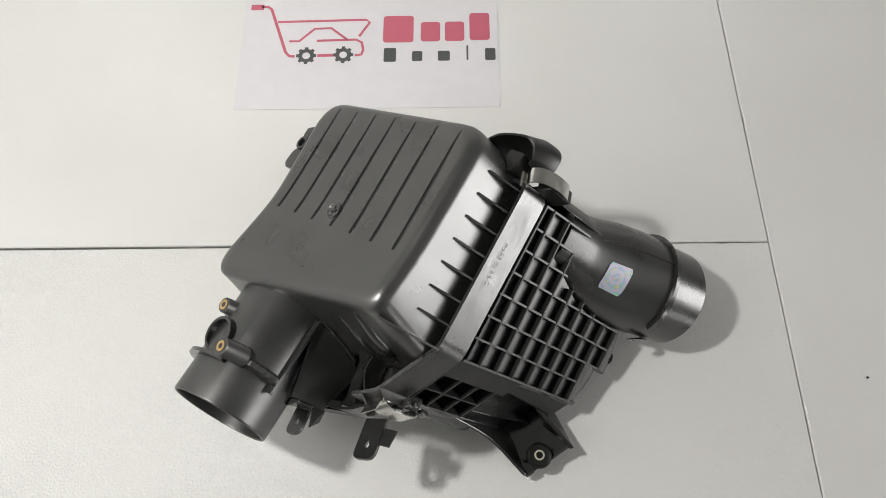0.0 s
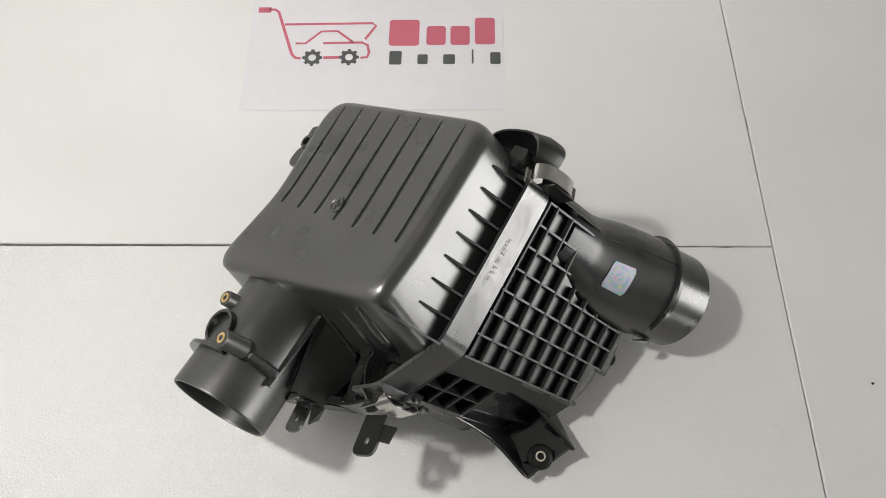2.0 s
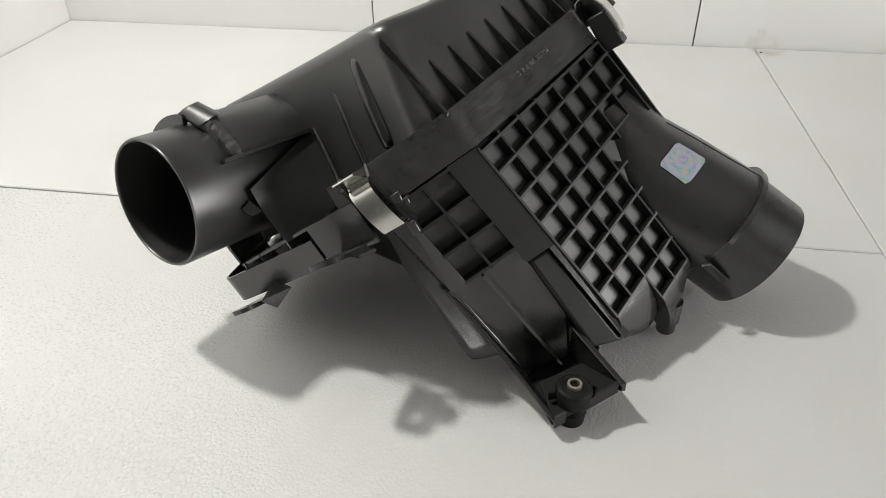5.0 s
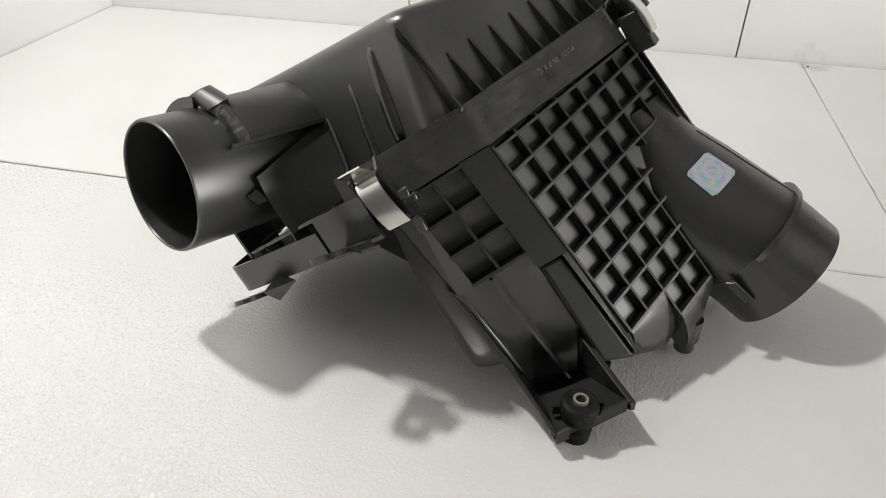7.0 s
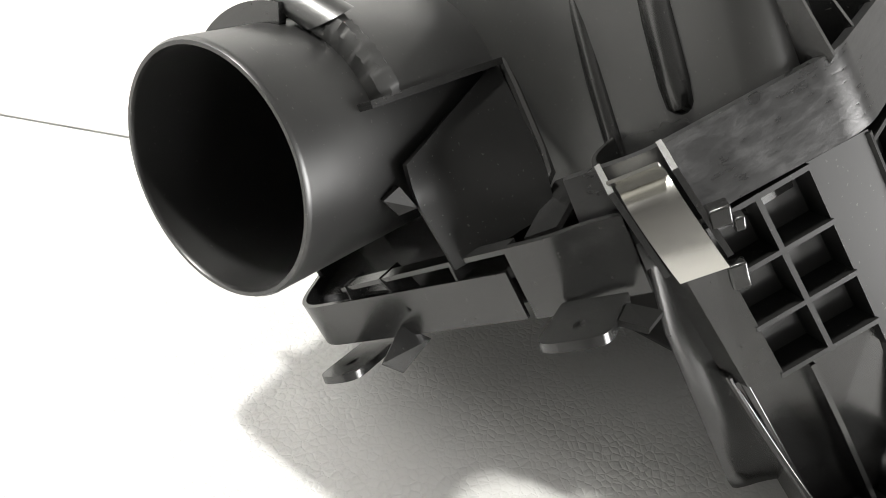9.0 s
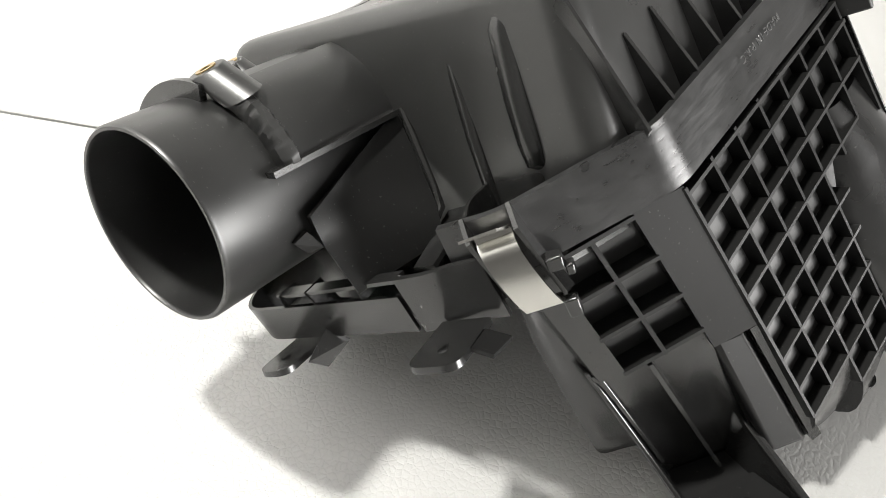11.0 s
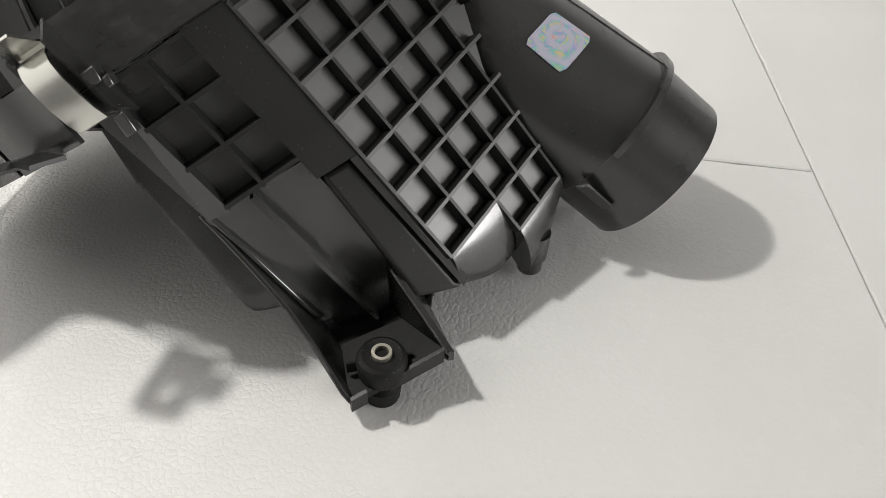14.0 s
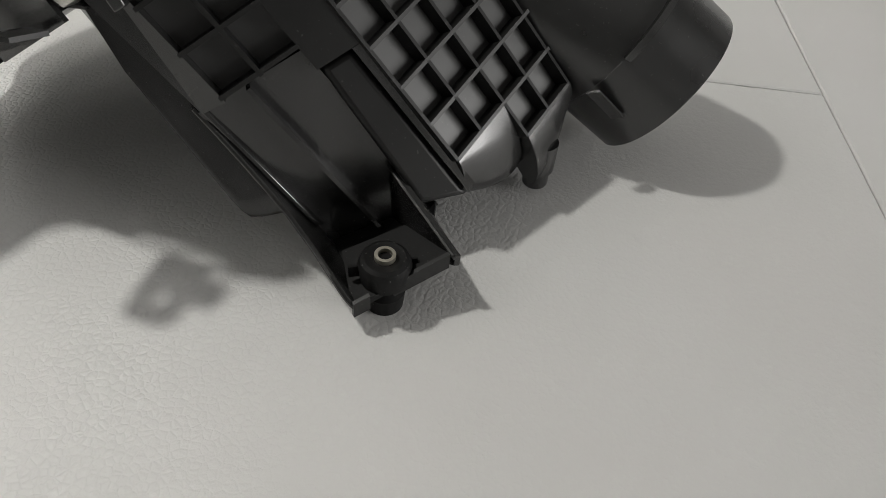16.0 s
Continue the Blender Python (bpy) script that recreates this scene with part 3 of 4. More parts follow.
# rounded lip below the grid
for i0, i1, j, d0, d1 in ((0, 2.05, 7, 0.021, 0.040), (2.0, 4.05, 8, 0.032, 0.017)):
    loops = []
    for k in range(11):
        t = k / 10
        p = knot(i0 + (i1 - i0) * t, j)
        d = (d0 + (d1 - d0) * t) * (0.88 + 0.16 * math.sin(math.pi * t))
        a, b, u = p
        loops.append([(a, b, u), (a - 0.0002, b, u - 0.12 * d), (a - 0.0010, b, u - 0.3 * d), (a - 0.0030, b, u - 0.55 * d), (a - 0.0065, b, u - 0.8 * d), (a - 0.0105, b, u - 0.95 * d), (a - 0.016, b, u - d), (a - 0.018, b, u)])
    part("lower_lip", loft(loops), BLACK, lower)

# slanted corner: flat panel, small grid, raised pad
part("corner_panel", hexa([cham(0.0005, -0.001, -0.0005), cham(0.0210, -0.001, -0.0005), cham(0.0210, -0.001, -0.012), cham(0.0045, -0.001, -0.012)],
                          [cham(0.0005, -0.0755, -0.0010), cham(0.0210, -0.0755, -0.0010), cham(0.0210, -0.0755, -0.016), cham(0.0045, -0.0755, -0.016)]), SHADED, lower)
part("corner_strip", hexa([cham(0.0005, -0.0757, -0.0010), cham(0.0052, -0.0757, -0.0010), cham(0.0052, -0.0757, -0.016), cham(0.0045, -0.0757, -0.016)],
                          [cham(0.0005, -0.152, -0.0020), cham(0.0052, -0.155, -0.0030), cham(0.0052, -0.155, -0.018), cham(0.0045, -0.152, -0.018)]), BLACK, lower)
part("corner_panel", hexa([cham(0.056, -0.001, 0), cham(0.068, -0.001, -0.002), cham(0.070, -0.001, -0.014), cham(0.056, -0.001, -0.012)],
                          [cham(0.056, -0.067, 0), cham(0.067, -0.067, -0.005), cham(0.070, -0.067, -0.018), cham(0.056, -0.067, -0.014)]), BLACK, lower)
part("small_grid_back", hexa([cham(0.0205, -0.002, -0.0105), cham(0.0575, -0.002, -0.0105), cham(0.0575, -0.002, -0.013), cham(0.0205, -0.002, -0.013)],
                             [cham(0.0205, -0.066, -0.0105), cham(0.0575, -0.066, -0.0105), cham(0.0575, -0.066, -0.013), cham(0.0205, -0.066, -0.013)]), LIT_PANEL, lower)
for k in range(4):
    u = -0.0025 - 0.0205 * k
    part("grid_bar", plate([cham(0.0205, u, 0), cham(0.057, u - 0.001, 0), cham(0.057, u - 0.001, -0.0125), cham(0.0205, u, -0.0125)], 0.0018), SHADED, lower)
part("grid_bar", plate([cham(0.0385, -0.002, 0), cham(0.0385, -0.066, 0), cham(0.0385, -0.066, -0.0125), cham(0.0385, -0.002, -0.0125)], 0.0018), SHADED, lower)
pad_face = [cham(0.0205, -0.0760, -0.0058), cham(0.0057, -0.0760, -0.0030), cham(0.0057, -0.1580, -0.0060), cham(0.0248, -0.1465, 0.0006)]
inward = Vector((-0.818, 0.575, 0)) * 0.014
pad = bevel(part("side_pad", hexa(pad_face, [p + inward for p in pad_face]), SHADED, lower), 0.0032, 4)

# inlet tube
RIM_R = Vector((0.0290, 0.1425, -0.1870))
N_R = Vector((0.33, 0.17, -0.928)).normalized()
ST_R = RIM_R - N_R * 0.170
TUBE = [(0.060, 0.0380, 0.0278), (0.085, 0.0428, 0.0311), (0.11, 0.0445, 0.0356), (0.133, 0.0446, 0.0412), (0.134, 0.0436, 0.0412), (0.1695, 0.0432, 0.0424), (0.170, 0.0428, 0.0424), (0.171, 0.04, 0.04)]
TD, TS, TV = basis(N_R, (1, 0, 0))


def tube_point(x, th, off=0.0):
    """On the tube, x along it; its outer side is flattened towards the tray."""
    for (x0, r0, f0), (x1, r1, f1) in zip(TUBE, TUBE[1:]):
        if x <= x1:
            break
    t = (x - x0) / (x1 - x0)
    r, f = r0 + (r1 - r0) * t + off, f0 + (f1 - f0) * t + off
    return ST_R + TD * x + TS * math.cos(th) * r + TV * math.sin(th) * (f if math.sin(th) > 0 else r)


ROUND = [2 * math.pi * i / 72 for i in range(72)]
mouth = []
for th in ROUND:
    w = TS * math.cos(th) + TV * math.sin(th)
    q = Vector((w.x, w.y)).normalized()
    k4 = (abs(q.x / 0.0285) ** 3 + abs(q.y / (0.0285 if q.y > 0 else 0.0225)) ** 3) ** (-1 / 3)
    mouth.append(Vector((-0.0225 + q.x * k4, 0.1235 + q.y * k4, -0.040)))
crown = Vector((-0.0290, 0.1250, -0.026))
loops = [[crown.lerp(m, f) + Vector((0, 0, h)) for m in mouth] for f, h in ((0.45, -0.0010), (0.75, -0.0005), (0.92, 0.0))]
loops += [[m.lerp(tube_point(0.060, th), k / 5) for m, th in zip(mouth, ROUND)] for k in range(5)]
for x in (0.060, 0.0725, 0.085, 0.0975, 0.11, 0.1215, 0.133, 0.134, 0.1695, 0.170):
    loops.append([tube_point(x, th) for th in ROUND])
for x, off in ((0.170, -0.0025), (0.13, -0.004), (0.07, -0.006)):
    loops.append([tube_point(x, th, off) for th in ROUND])
inlet = part("inlet_tube", loft(loops), INTAKE, housing, "black round intake tube")
SEAM = radians(124)
part("mould_seam", rod([tube_point(x, SEAM, -0.0002) for x in (0.060, 0.0725, 0.085, 0.0975, 0.11, 0.1215, 0.132)], 0.0008, 6), BLACK, inlet)
loops = []
for k in range(41):
    th = radians(42 + 163 * k / 40)
    loops.append([tube_point(x, th, o) for x, o in ((0.132, -0.001), (0.132, 0.0034), (0.1355, 0.0034), (0.1365, -0.001))])
part("collar", loft(loops), BLACK, inlet)
part("tube_stay", plate([(0.0270, 0.087, -0.156), (0.0330, 0.0885, -0.157), (0.0340, 0.0960, -0.177), (0.0270, 0.0960, -0.177)], 0.0014), BLACK, inlet)

# outlet tube
RIM_L = Vector((-0.1308, -0.1215, 0.0710))
N_L = Vector((0.182, -0.955, 0.234)).normalized()
ST_L = RIM_L - N_L * 0.13
prof = [(0.0, 0.041), (0.09, 0.040), (0.1285, 0.0398), (0.13, 0.0390), (0.13, 0.0378), (0.1285, 0.0371), (0.0, 0.037)]
outlet = part("outlet_tube", lathe(ST_L, N_L, prof, 64), POLISHED, housing, "black round outlet tube with an open mouth")
part("sleeve", lathe(ST_L, N_L, [(0.028, 0.039), (0.028, 0.0462), (0.06, 0.0456), (0.093, 0.0446), (0.093, 0.039)], 48, 122, 173), POLISHED, outlet)
part("collar", lathe(ST_L, N_L, [(0.098, 0.039), (0.098, 0.0465), (0.101, 0.0465), (0.101, 0.039)], 40, 15, 118), BLACK, outlet)
lip_rng = random.Random(11)
LD, LS, LV = basis(N_L)
loops = []
for k in range(33):
    th = radians(124 + 50 * k / 32)
    w = LS * math.cos(th) + LV * math.sin(th)
    j0, j1, j2 = (lip_rng.uniform(-0.0005, 0.0005) for _ in range(3))
    prof_lip = [(0.0895, 0.0390), (0.0895 + j0, 0.0462 + j1), (0.0915, 0.0482 + j2), (0.0950 + j1, 0.0478 + j0), (0.0968 + j2, 0.0450), (0.0965, 0.0390)]
    loops.append([ST_L + LD * x + w * r for x, r in prof_lip])
part("sleeve_lip", loft(loops), POLISHED, outlet)
ring_profile = [(0.027 + 0.0032 * math.cos(0.785 * k), 0.0442 + 0.0032 * math.sin(0.785 * k)) for k in range(8)]
part("outlet_bead", lathe(ST_L, N_L, ring_profile, 48, 40, 176), POLISHED, outlet)
part("sleeve_edge", plate([(-0.0905, -0.0868, 0.0690), (-0.0970, -0.0240, 0.0545), (-0.108, -0.0240, 0.0545), (-0.100, -0.0868, 0.0690)], 0.0022), BLACK, outlet)
BOSS = Vector((0.04, 0.005, 1.0)).normalized()
for end, length, rad in ((Vector((-0.1222, -0.0719, 0.1064)), 0.018, 0.0074), (Vector((-0.1587, -0.0464, 0.0985)), 0.016, 0.0062)):
    loops = []
    ss, vv = basis(BOSS, (0, 1, 0))[1:]
    for along, r in ((length, rad * 1.08), (0.0006, rad), (0.0, rad - 0.0006)):
        c = end + Vector((0.69, 0.04, -0.72)) * along
        loops.append([c + ss * r * math.cos(2 * math.pi * k / 28) + vv * r * math.sin(2 * math.pi * k / 28) for k in range(28)])
    boss = part("screw_boss", loft(loops), POLISHED, outlet)
    part("threaded_insert", lathe(end - BOSS * 0.0042, BOSS, [(0.0, 0.0042), (0.0046, 0.0042), (0.0046, 0.0022), (0.0, 0.0022)], 24, up=(0, 1, 0)), BRASS, boss)
PORT = Vector((-0.1420, -0.0668, 0.1015))
part("sensor_port", lathe(PORT - BOSS * 0.022, BOSS, [(0, 0.0150), (0.0215, 0.0142), (0.022, 0.0137), (0.022, 0.0122), (0.0215, 0.0117), (0.006, 0.0117), (0.006, 0.0), (0.0, 0.0)], 40, up=(0, 1, 0), closed=False), BLACK, outlet)

# plenum under the outlet, open to the front behind a thin web, and the skirt below it
plenum = part("plenum", hexa([(-0.185, -0.046, -0.004), (-0.119, -0.046, -0.004), (-0.119, -0.010, -0.004), (-0.190, -0.02, -0.004)],
                             [(-0.175, -0.046, 0.060), (-0.119, -0.046, 0.058), (-0.119, -0.022, 0.0545), (-0.190, -0.02, 0.058)]), BLACK, housing)
left_edge = [Vector((-0.0980, -0.0833, 0.0090)), Vector((-0.1000, -0.0830, 0.0323)), Vector((-0.0990, -0.0830, 0.0400)), Vector((-0.0960, -0.0832, 0.0480))]
right_edge = [Vector((-0.0840, -0.0450, 0.0060)), Vector((-0.0867, -0.0384, 0.0179)), Vector((-0.0950, -0.0300, 0.0360)), Vector((-0.1030, -0.0225, 0.0540))]
bm = bmesh.new()
net = [[bm.verts.new(p.lerp(q, k / 8)) for k in range(9)] for p, q in zip(left_edge, right_edge)]
for r0, r1 in zip(net, net[1:]):
    for k in range(8):
        bm.faces.new((r0[k], r0[k + 1], r1[k + 1], r1[k]))
bmesh.ops.recalc_face_normals(bm, faces=bm.faces)
bmesh.ops.solidify(bm, geom=bm.faces[:], thickness=0.0018)
part("plenum_wall", bm, SHADED, plenum)
part("plenum_rib", rod([(-0.1000, -0.0210, 0.0540), (-0.0965, -0.0245, 0.0450), (-0.0885, -0.0335, 0.0240), (-0.0855, -0.0372, 0.0165), (-0.0870, -0.0450, 0.0110)], [0.0016, 0.0019, 0.0019, 0.0019, 0.0014], 8), BLACK, plenum)
part("plenum_lug", plate([(-0.1027, -0.0915, 0.0411), (-0.1038, -0.0884, 0.0338), (-0.1005, -0.0830, 0.0330), (-0.1010, -0.0850, 0.0420)], 0.0022), SHADED, plenum)
skirt_line = [(-0.205, -0.05), (-0.175, -0.1055), (-0.0816, -0.0772)]
skirt = part("skirt", strip(rounded(skirt_line, [0.001, 0.014, 0.001], 7)[7:-7], -0.0150, 0.0036, 0.0018), BLACK, housing, "black skirt with open cells under the outlet")
part("skirt_return", strip([(-0.205, -0.048), (-0.196, -0.066), (-0.1835, -0.084)], 0.0038, 0.024, 0.0018), BLACK, skirt)
part("skirt_end", strip(rounded([(-0.0808, -0.0770), (-0.066, -0.0715), (-0.056, -0.0640), (-0.045, -0.060)], [0.001, 0.012, 0.010, 0.001], 4)[4:-4], -0.0155, 0.0120, 0.0022), BLACK, skirt)
rail = [Vector((-0.1517, -0.0945, 0.0076)), Vector((-0.0796, -0.0765, 0.0120))]
part("skirt_rail", hexa([rail[0], rail[1], rail[1] + Vector((0, 0.006, 0)), rail[0] + Vector((0, 0.006, 0))],
                        [p + Vector((0, 0, -0.0018)) for p in (rail[0], rail[1], rail[1] + Vector((0, 0.006, 0)), rail[0] + Vector((0, 0.006, 0)))]), BLACK, skirt)
for t, low in ((0.03, (-0.1465, -0.0962, 0.0020)), (0.27, (-0.1236, -0.0903, -0.0049)), (0.70, (-0.1005, -0.0826, 0.0030))):
    p, q = rail[0].lerp(rail[1], t), Vector(low)
    part("skirt_rib", plate([p, q, q + Vector((0, 0.010, 0)), p + Vector((0, 0.010, 0))], 0.0014), BLACK, skirt)
part("side_fin", plate([(-0.0907, -0.0296, 0.0092), (-0.0770, -0.0254, 0.0111), (-0.0650, -0.0660, 0.0118), (-0.0804, -0.0656, 0.0078)], 0.0020), BLACK, housing)
hook = rounded([(-0.0640, -0.0270), (-0.0655, -0.0390), (-0.0563, -0.0519), (-0.0520, -0.0545)], [0.001, 0.006, 0.003, 0.001], 4)[4:-4]
part("side_rib", strip(hook, 0.004, 0.0215, 0.0015), BLACK, housing)

# foot bracket
FOOT = at(0.1126, 0.1212, 0.0)
foot_plate = [at(0.1025, 0.1045, 0.0126), at(0.1394, 0.1298, 0.0238), at(0.1172, 0.1472, 0.0206), at(0.0923, 0.1332, 0.0141)]
# plastic plate given the rubber's darker colour in place of shade
bracket = part("foot_bracket", plate(foot_plate, 0.003), RUBBER_AND_SHADE, housing, "black mounting arm with a rubber bushed foot")


def arm_wall(line, s0, s1):
    bm = loft([[cham(s0, u, o) for u, o in line], [cham(s1, u, o) for u, o in line]])
    return part("arm_wall", bm, BLACK, bracket)


bevel(arm_wall([(-0.0590, -0.016), (-0.0605, -0.0095), (-0.0625, -0.0075), (-0.0980, -0.0088), (-0.1310, -0.0101), (-0.1350, -0.0135), (-0.1400, -0.022), (-0.059, -0.022)], 0.0652, 0.0676), 0.0006)
bevel(arm_wall([(-0.0640, -0.0100), (-0.0780, -0.0085), (-0.0920, -0.0058), (-0.1060, -0.0020), (-0.1173, 0.0022), (-0.1310, 0.0120), (-0.1400, 0.0215), (-0.1490, 0.0305), (-0.1540, 0.0318), (-0.1580, 0.0290), (-0.1575, 0.0050), (-0.1540, -0.022), (-0.064, -0.022)], 0.0680, 0.0706), 0.0008)
bevel(arm_wall([(-0.130, -0.008), (-0.1390, 0.0020), (-0.1480, 0.0110), (-0.1611, 0.0275), (-0.1655, 0.0260), (-0.1620, 0.0), (-0.158, -0.018), (-0.130, -0.018)], 0.0245, 0.0268), 0.0008)
arm_wall([(-0.0668, -0.010), (-0.0675, -0.0005), (-0.1, -0.0025), (-0.1485, -0.0079), (-0.152, -0.012), (-0.15, -0.024), (-0.07, -0.020)], 0.0452, 0.0470)
part("arm_floor", hexa([cham(0.0205, -0.0665, -0.0040), cham(0.0690, -0.0665, -0.0090), cham(0.0690, -0.0665, -0.016), cham(0.0205, -0.0665, -0.012)],
                       [cham(0.0205, -0.160, -0.0190), cham(0.0690, -0.149, -0.0190), cham(0.0690, -0.149, -0.024), cham(0.0205, -0.160, -0.024)]), BLACK, bracket)
# hollow of the arm, its shade painted by the same dark colour
part("arm_base", plate([cham(0.0205, -0.158, -0.0185), cham(0.0700, -0.147, -0.0185), at(0.1015, 0.1110, 0.0040), at(0.1290, 0.1350, 0.0060)], 0.0025), RUBBER_AND_SHADE, bracket)
# standing side of the arm by the pad
loops = []
for u, o in ((-0.1300, -0.0080), (-0.1390, 0.0020), (-0.1480, 0.0110), (-0.1560, 0.0210), (-0.1611, 0.0275)):
    p = INV.inverted() @ cham(0.0250, u, o)
    foot = Vector((p.x, p.y, max(0.0045, p.z - 0.006 - (0.1611 + u) * 1.4)))
    loops.append([at(*p), at(*foot), at(*(foot + Vector((0.0022, 0.0006, 0)))), at(*(p + Vector((0.0022, 0.0006, 0))))])
part("arm_wall", loft(loops), BLACK, bracket)
for p, q in (((0.1025, 0.1045), (0.1085, 0.1086)), ((0.1172, 0.1144), (0.1380, 0.1285))):
    lip_z = [0.0126 + 0.0110 * (x - 0.1025) / 0.0355 for x in (p[0], q[0])]
    part("foot_lip", plate([at(*p, lip_z[0] - 0.004), at(*q, lip_z[1] - 0.004), at(*q, lip_z[1] + 0.0042), at(*p, lip_z[0] + 0.0042)], 0.0018), SHADED, bracket)
zdir = down((0, 0, 1))
grommet = part("grommet", lathe(FOOT, zdir, [(0.0, 0.0), (0.0, 0.0080), (0.009, 0.0088), (0.011, 0.006), (0.015, 0.006), (0.016, 0.0102), (0.0245, 0.0112), (0.0272, 0.0102), (0.0283, 0.0085), (0.0278, 0.006), (0.0278, 0.0)], 32, up=(1, 0, 0), closed=False), RUBBER_AND_SHADE, bracket)
part("bushing", lathe(FOOT, zdir, [(0.024, 0.0044), (0.0300, 0.0044), (0.0300, 0.0030), (0.024, 0.0030)], 24, up=(1, 0, 0)), ZINC, grommet)
part("grommet_fin", plate([FOOT + zdir * 0.024 + down((-0.0145, -0.004, 0)), FOOT + zdir * 0.024 + down((0.0125, 0.006, 0)), FOOT + zdir * 0.018 + down((0.0125, 0.006, 0)), FOOT + zdir * 0.018 + down((-0.0145, -0.004, 0))], 0.0012), RUBBER_AND_SHADE, grommet)


# spring clips
HOOKED = [(0.0150, 0.0262), (0.0105, 0.0234), (0.0062, 0.0208), (0.0036, 0.0198), (0.0046, 0.0180), (0.0076, 0.0168), (0.0106, 0.0130), (0.0126, 0.0070), (0.0136, 0.0000), (0.0136, -0.0070), (0.0126, -0.0115), (0.0060, -0.0125)]
ARCHED = [(-0.0118, 0.0255), (-0.0102, 0.0248), (-0.0090, 0.0215), (-0.0076, 0.0225), (-0.0055, 0.0262), (-0.0020, 0.0278), (0.0030, 0.0270), (0.0075, 0.0235), (0.0108, 0.0175), (0.0127, 0.0100), (0.0136, 0.0020), (0.0132, -0.0040)]


def clip(place, out, prof, lift=0.0, half=0.0062, shear=0.0):
    o = Vector(out).normalized()
    side = Vector((-o.y, o.x, 0))
    c = Vector(place)
    loops = []
    t = 0.0010
    for i, (x, u) in enumerate(prof):
        before, after = prof[max(i - 1, 0)], prof[min(i + 1, len(prof) - 1)]
        d = Vector((after[0] - before[0], after[1] - before[1])).normalized()
        p = c + o * x + side * shear * (0.003 - u) + Vector((0, 0, u + lift))
        q = p + o * d.y * t + Vector((0, 0, -d.x * t))
        loops.append([p - side * half, p + side * half, q + side * half, q - side * half])
    ob = part("spring_clip", loft(loops), STEEL, housing, "bright sprung steel clip")
    for h in (-half - 0.002, half + 0.002) if shear else ():
        q = c + side * h
        part("clip_guide", plate([q - side * shear * 0.02 + o * -0.002 + Vector((0, 0, 0.026 + lift)), q - side * shear * 0.015 + o * 0.007 + Vector((0, 0, 0.020 + lift)), q + side * shear * 0.012 + o * 0.0095 + Vector((0, 0, -0.010)), q + side * shear * 0.016 + o * -0.002 + Vector((0, 0, -0.016))], 0.0018), BLACK, ob)
    return ob


clip((-0.0395, -0.0486, 0.0), (0.59, -0.805, 0), HOOKED, half=0.0070, shear=0.22)
clip((0.0025, 0.1440, 0.0), (0.94, 0.34, 0), ARCHED)
for c, w, d, h in (((-0.0262, -0.0462, 0.0020), 0.0032, 0.0030, 0.0060), ((-0.0225, -0.0440, -0.0020), 0.0016, 0.0024, 0.0045), ((-0.0250, -0.0485, -0.0170), 0.0026, 0.0022, 0.0085)):
    c, o, v = Vector(c), Vector((0.59, -0.805, 0)), Vector((0.805, 0.59, 0))
    low = [c + v * x + o * y + Vector((0, 0, -h / 2)) for x, y in ((-w, -d), (w, -d), (w, d), (-w, d))]
    bevel(part("catch", hexa(low, [p + Vector((0, 0, h)) + v * 0.0006 for p in low]), BLACK, housing), 0.0007)
# strap round the rear clip, flaring outwards below
strap = [(-0.046, 0.1500, 0.046, 0.002), (-0.034, 0.1640, 0.0440, 0.004), (-0.0150, 0.1700, 0.0375, 0.008), (-0.0075, 0.1680, 0.0345, 0.0095), (-0.0040, 0.1635, 0.0325, 0.010), (-0.0022, 0.1545, 0.0300, 0.006), (-0.0060, 0.1512, 0.0285, 0.002)]
smooth_strap = []
for k in range(len(strap) - 1):
    p0, p1, p2, p3 = (strap[min(max(k + m, 0), len(strap) - 1)] for m in (-1, 0, 1, 2))
    for t in (0.0, 0.25, 0.5, 0.75):
        smooth_strap.append(tuple(0.5 * (2 * y + (z - x) * t + (2 * x - 5 * y + 4 * z - w) * t * t + (3 * y - x - 3 * z + w) * t ** 3) for x, y, z, w in zip(p0, p1, p2, p3)))
strap = smooth_strap + [strap[-1]]
loops = []
for k, (a, b, u, flare) in enumerate(strap):
    p, q = strap[max(k - 1, 0)], strap[min(k + 1, len(strap) - 1)]
    n = Vector((q[1] - p[1], -(q[0] - p[0]))).normalized() * -1
    loops.append([(a, b, u), (a - n.x * 0.0018, b - n.y * 0.0018, u), (a - n.x * 0.0018, b - n.y * 0.0018, 0.004), (a + n.x * flare, b + n.y * flare, 0.010), (a + n.x * flare * 0.8, b + n.y * flare * 0.8, 0.020)])
part("clip_loop", loft(loops), SHADED, housing)
tower = rounded([(-0.0275, 0.1425), (-0.0140, 0.1400), (-0.0085, 0.1560), (-0.0230, 0.1580)], 0.0015, 2)
part("clip_tower", prism(tower, 0.010, 0.0345), SHADED, housing)
out, along = Vector((0.94, 0.34, 0)).normalized(), Vector((-0.34, 0.94, 0)).normalized()
low = [Vector((0.0025, 0.1440, -0.012)) + out * x + along * y for x, y in ((-0.004, -0.0055), (0.0118, -0.0055), (0.0118, 0.0055), (-0.004, 0.0055))]
bevel(part("clip_seat", hexa(low, [p + out * (-0.003 if k in (1, 2) else 0.0) + Vector((0, 0, 0.0255)) for k, p in enumerate(low)]), SHADED, housing), 0.0012)
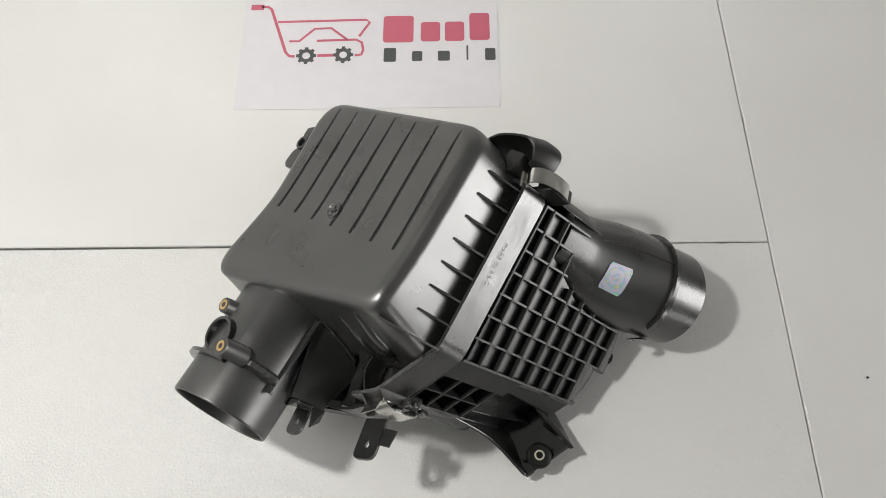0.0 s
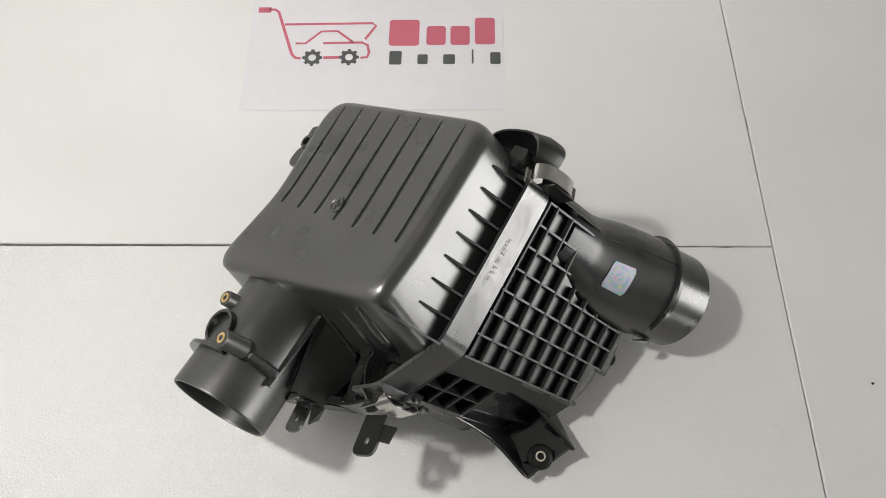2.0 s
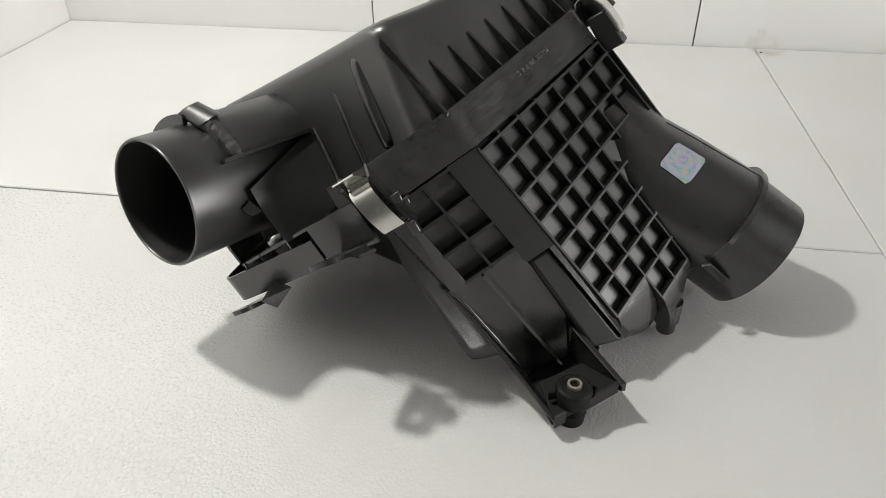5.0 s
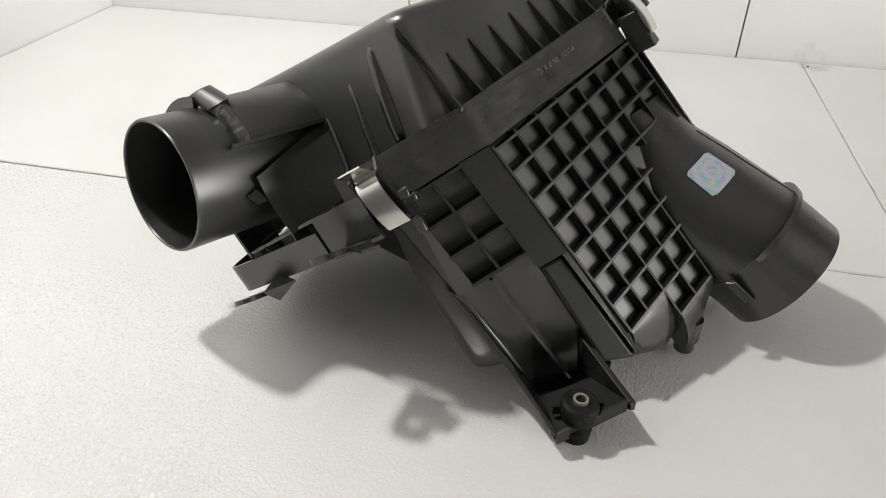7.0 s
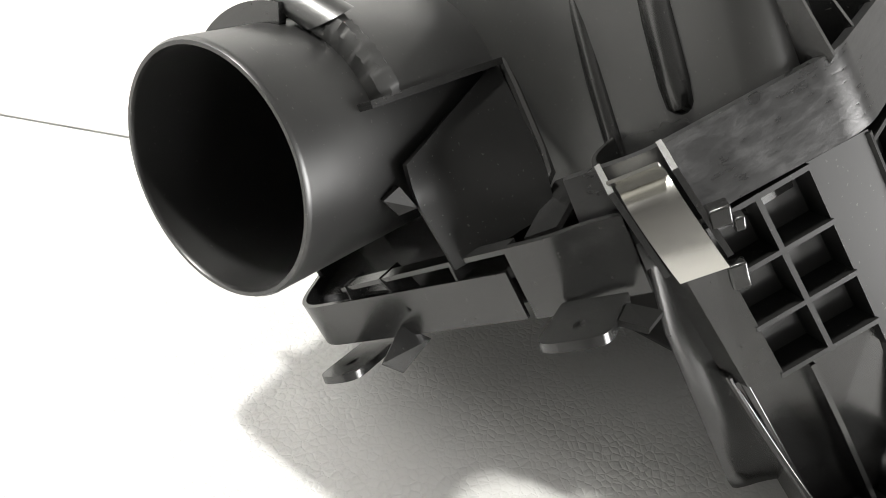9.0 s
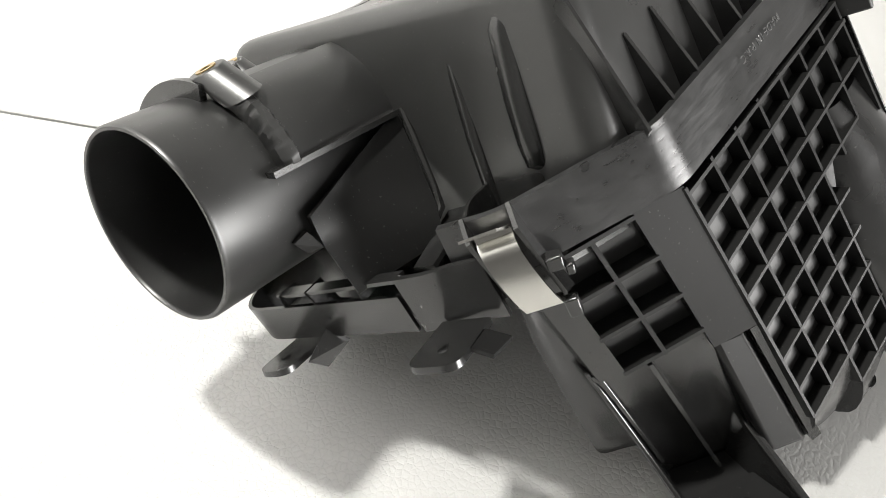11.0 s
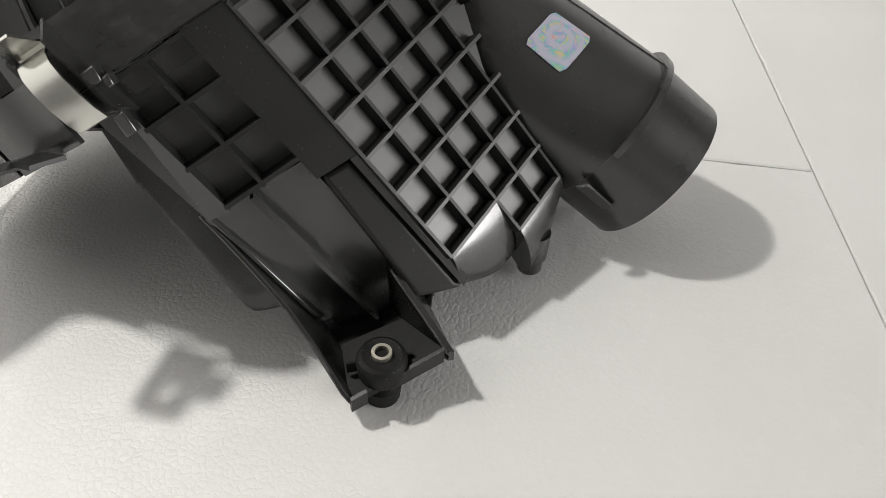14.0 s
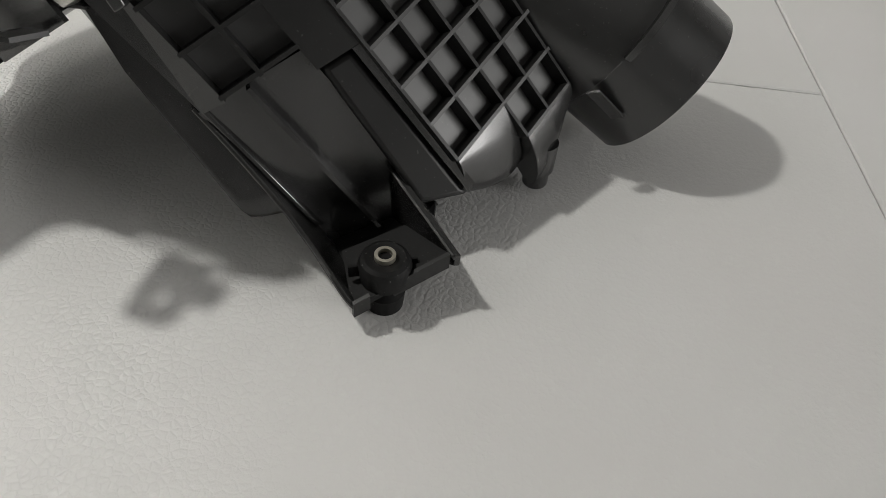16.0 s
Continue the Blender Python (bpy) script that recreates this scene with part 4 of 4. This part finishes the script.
# lug with a hole behind the cover
lug = rounded([(-0.21, 0.0930), (-0.280, 0.0922), (-0.2850, 0.0970), (-0.2825, 0.1100), (-0.2765, 0.1155), (-0.2765, 0.1240), (-0.2800, 0.1295), (-0.2790, 0.1370), (-0.2720, 0.1395), (-0.21, 0.1390)], [0.001, 0.002, 0.003, 0.003, 0.003, 0.003, 0.002, 0.002, 0.003, 0.001], 3)
part("side_lug", prism(lug, 0.034, 0.040), BLACK, housing)
part("lug_ring", lathe((-0.2700, 0.1195, 0.036), (0, 0, 1), [(0, 0.0075), (0.008, 0.007), (0.008, 0.0045), (0, 0.0045)], 24, up=(1, 0, 0)), BLACK, housing)


# mounting tabs with a slotted hole
def tab(hole, w, n, size):
    w, n = Vector(w).normalized(), Vector(n).normalized()
    l = n.cross(w)
    if l.y > 0:
        l = -l
    c = Vector(hole)
    outer = rounded([(-size, -0.022), (size, -0.022), (size, 0.0125), (-size, 0.0125)], [0.001, 0.001, 0.007, 0.007], 5)
    k = len(outer)
    inner = []
    for p in outer:
        th = math.atan2(p.y, p.x)
        inner.append(Vector((0.0022 * math.cos(th), 0.0036 * math.sin(th))))
    bm = bmesh.new()
    rings = []
    for loop, h in ((outer, -0.0014), (outer, 0.0014), (inner, 0.0014), (inner, -0.0014)):
        rings.append([bm.verts.new(c + w * p.x + l * p.y + n * h) for p in loop])
    for i in range(4):
        r0, r1 = rings[i], rings[(i + 1) % 4]
        for j in range(k):
            bm.faces.new((r0[j], r0[(j + 1) % k], r1[(j + 1) % k], r1[j]))
    return part("mounting_tab", bm, BLACK, housing)


tab((-0.0505, -0.0888, -0.0065), (0.91, 0.41, -0.07), (-0.05, 0.28, 0.96), 0.0104)
tab((-0.146, -0.109, -0.0165), (0.91, 0.38, -0.07), (-0.05, 0.28, 0.96), 0.0085)
part("tab_web", plate([(-0.1310, -0.0921, -0.0103), (-0.1254, -0.0875, -0.0199), (-0.1310, -0.1010, -0.0250), (-0.1288, -0.1076, -0.0147)], 0.0016), BLACK, housing)
part("peg", lathe(at(0.1745, 0.2080, 0.0), zdir, [(0.004, 0.0), (0.004, 0.0058), (0.005, 0.0065), (0.013, 0.0065), (0.014, 0.0080), (0.030, 0.0080), (0.030, 0.0)], 28, up=(1, 0, 0), closed=False), BLACK, housing)

tw, tn = Vector((0.91, 0.41, -0.07)).normalized(), Vector((-0.05, 0.28, 0.96)).normalized()
edge_in, edge_out = Vector((-0.0466, -0.0724, -0.0110)), Vector((-0.0411, -0.0845, -0.0072))
part("tab_flange", plate([edge_in, edge_out, edge_out + tw * 0.0075 - tn * 0.0035, edge_in + tw * 0.0095 - tn * 0.0040], 0.0018), SHADED, housing)

# stuck-on foil label, bent round the tube
mid_p = Vector((0.0274, 0.1205, -0.0951))
t0 = (mid_p - ST_R).dot(TD)
th0 = radians(82)
loops = []
for j in range(9):
    row = []
    for i in (-1, 1):
        for h in ((0.0, 0.0004) if i < 0 else (0.0004, 0.0)):
            th = th0 + (j - 4) / 8 * 0.60
            tt = t0 + i * (0.0113 if 0 < j < 8 else 0.0098) + 0.003 * (j - 4) / 8
            row.append(tube_point(tt, th, h + 0.0003))
    loops.append(row)
part("foil_label", loft(loops), HOLO, inlet, "silver rainbow hologram label")

# crumbs of dirt on the boards
def crumb(x, y, size, seed):
    rng = random.Random(seed)
    bm = bmesh.new()
    bmesh.ops.create_icosphere(bm, subdivisions=1, radius=size)
    for vert in bm.verts:
        vert.co *= rng.uniform(0.6, 1.2)
        vert.co.z = max(vert.co.z * 0.6, -size * 0.3)
    ob = part("crumb", bm, RUBBER_AND_SHADE)
    ob.location = (x, y, size * 0.3)
    return tagged(ob, "tiny dark speck of dirt on a white board", "crumb", group="crumbs on the boards")


crumb(0.423, 0.195, 0.0013, 5)
# a brown stain at the seam's end, built as a crumb
crumb(0.343, 0.789, 0.0016, 8)
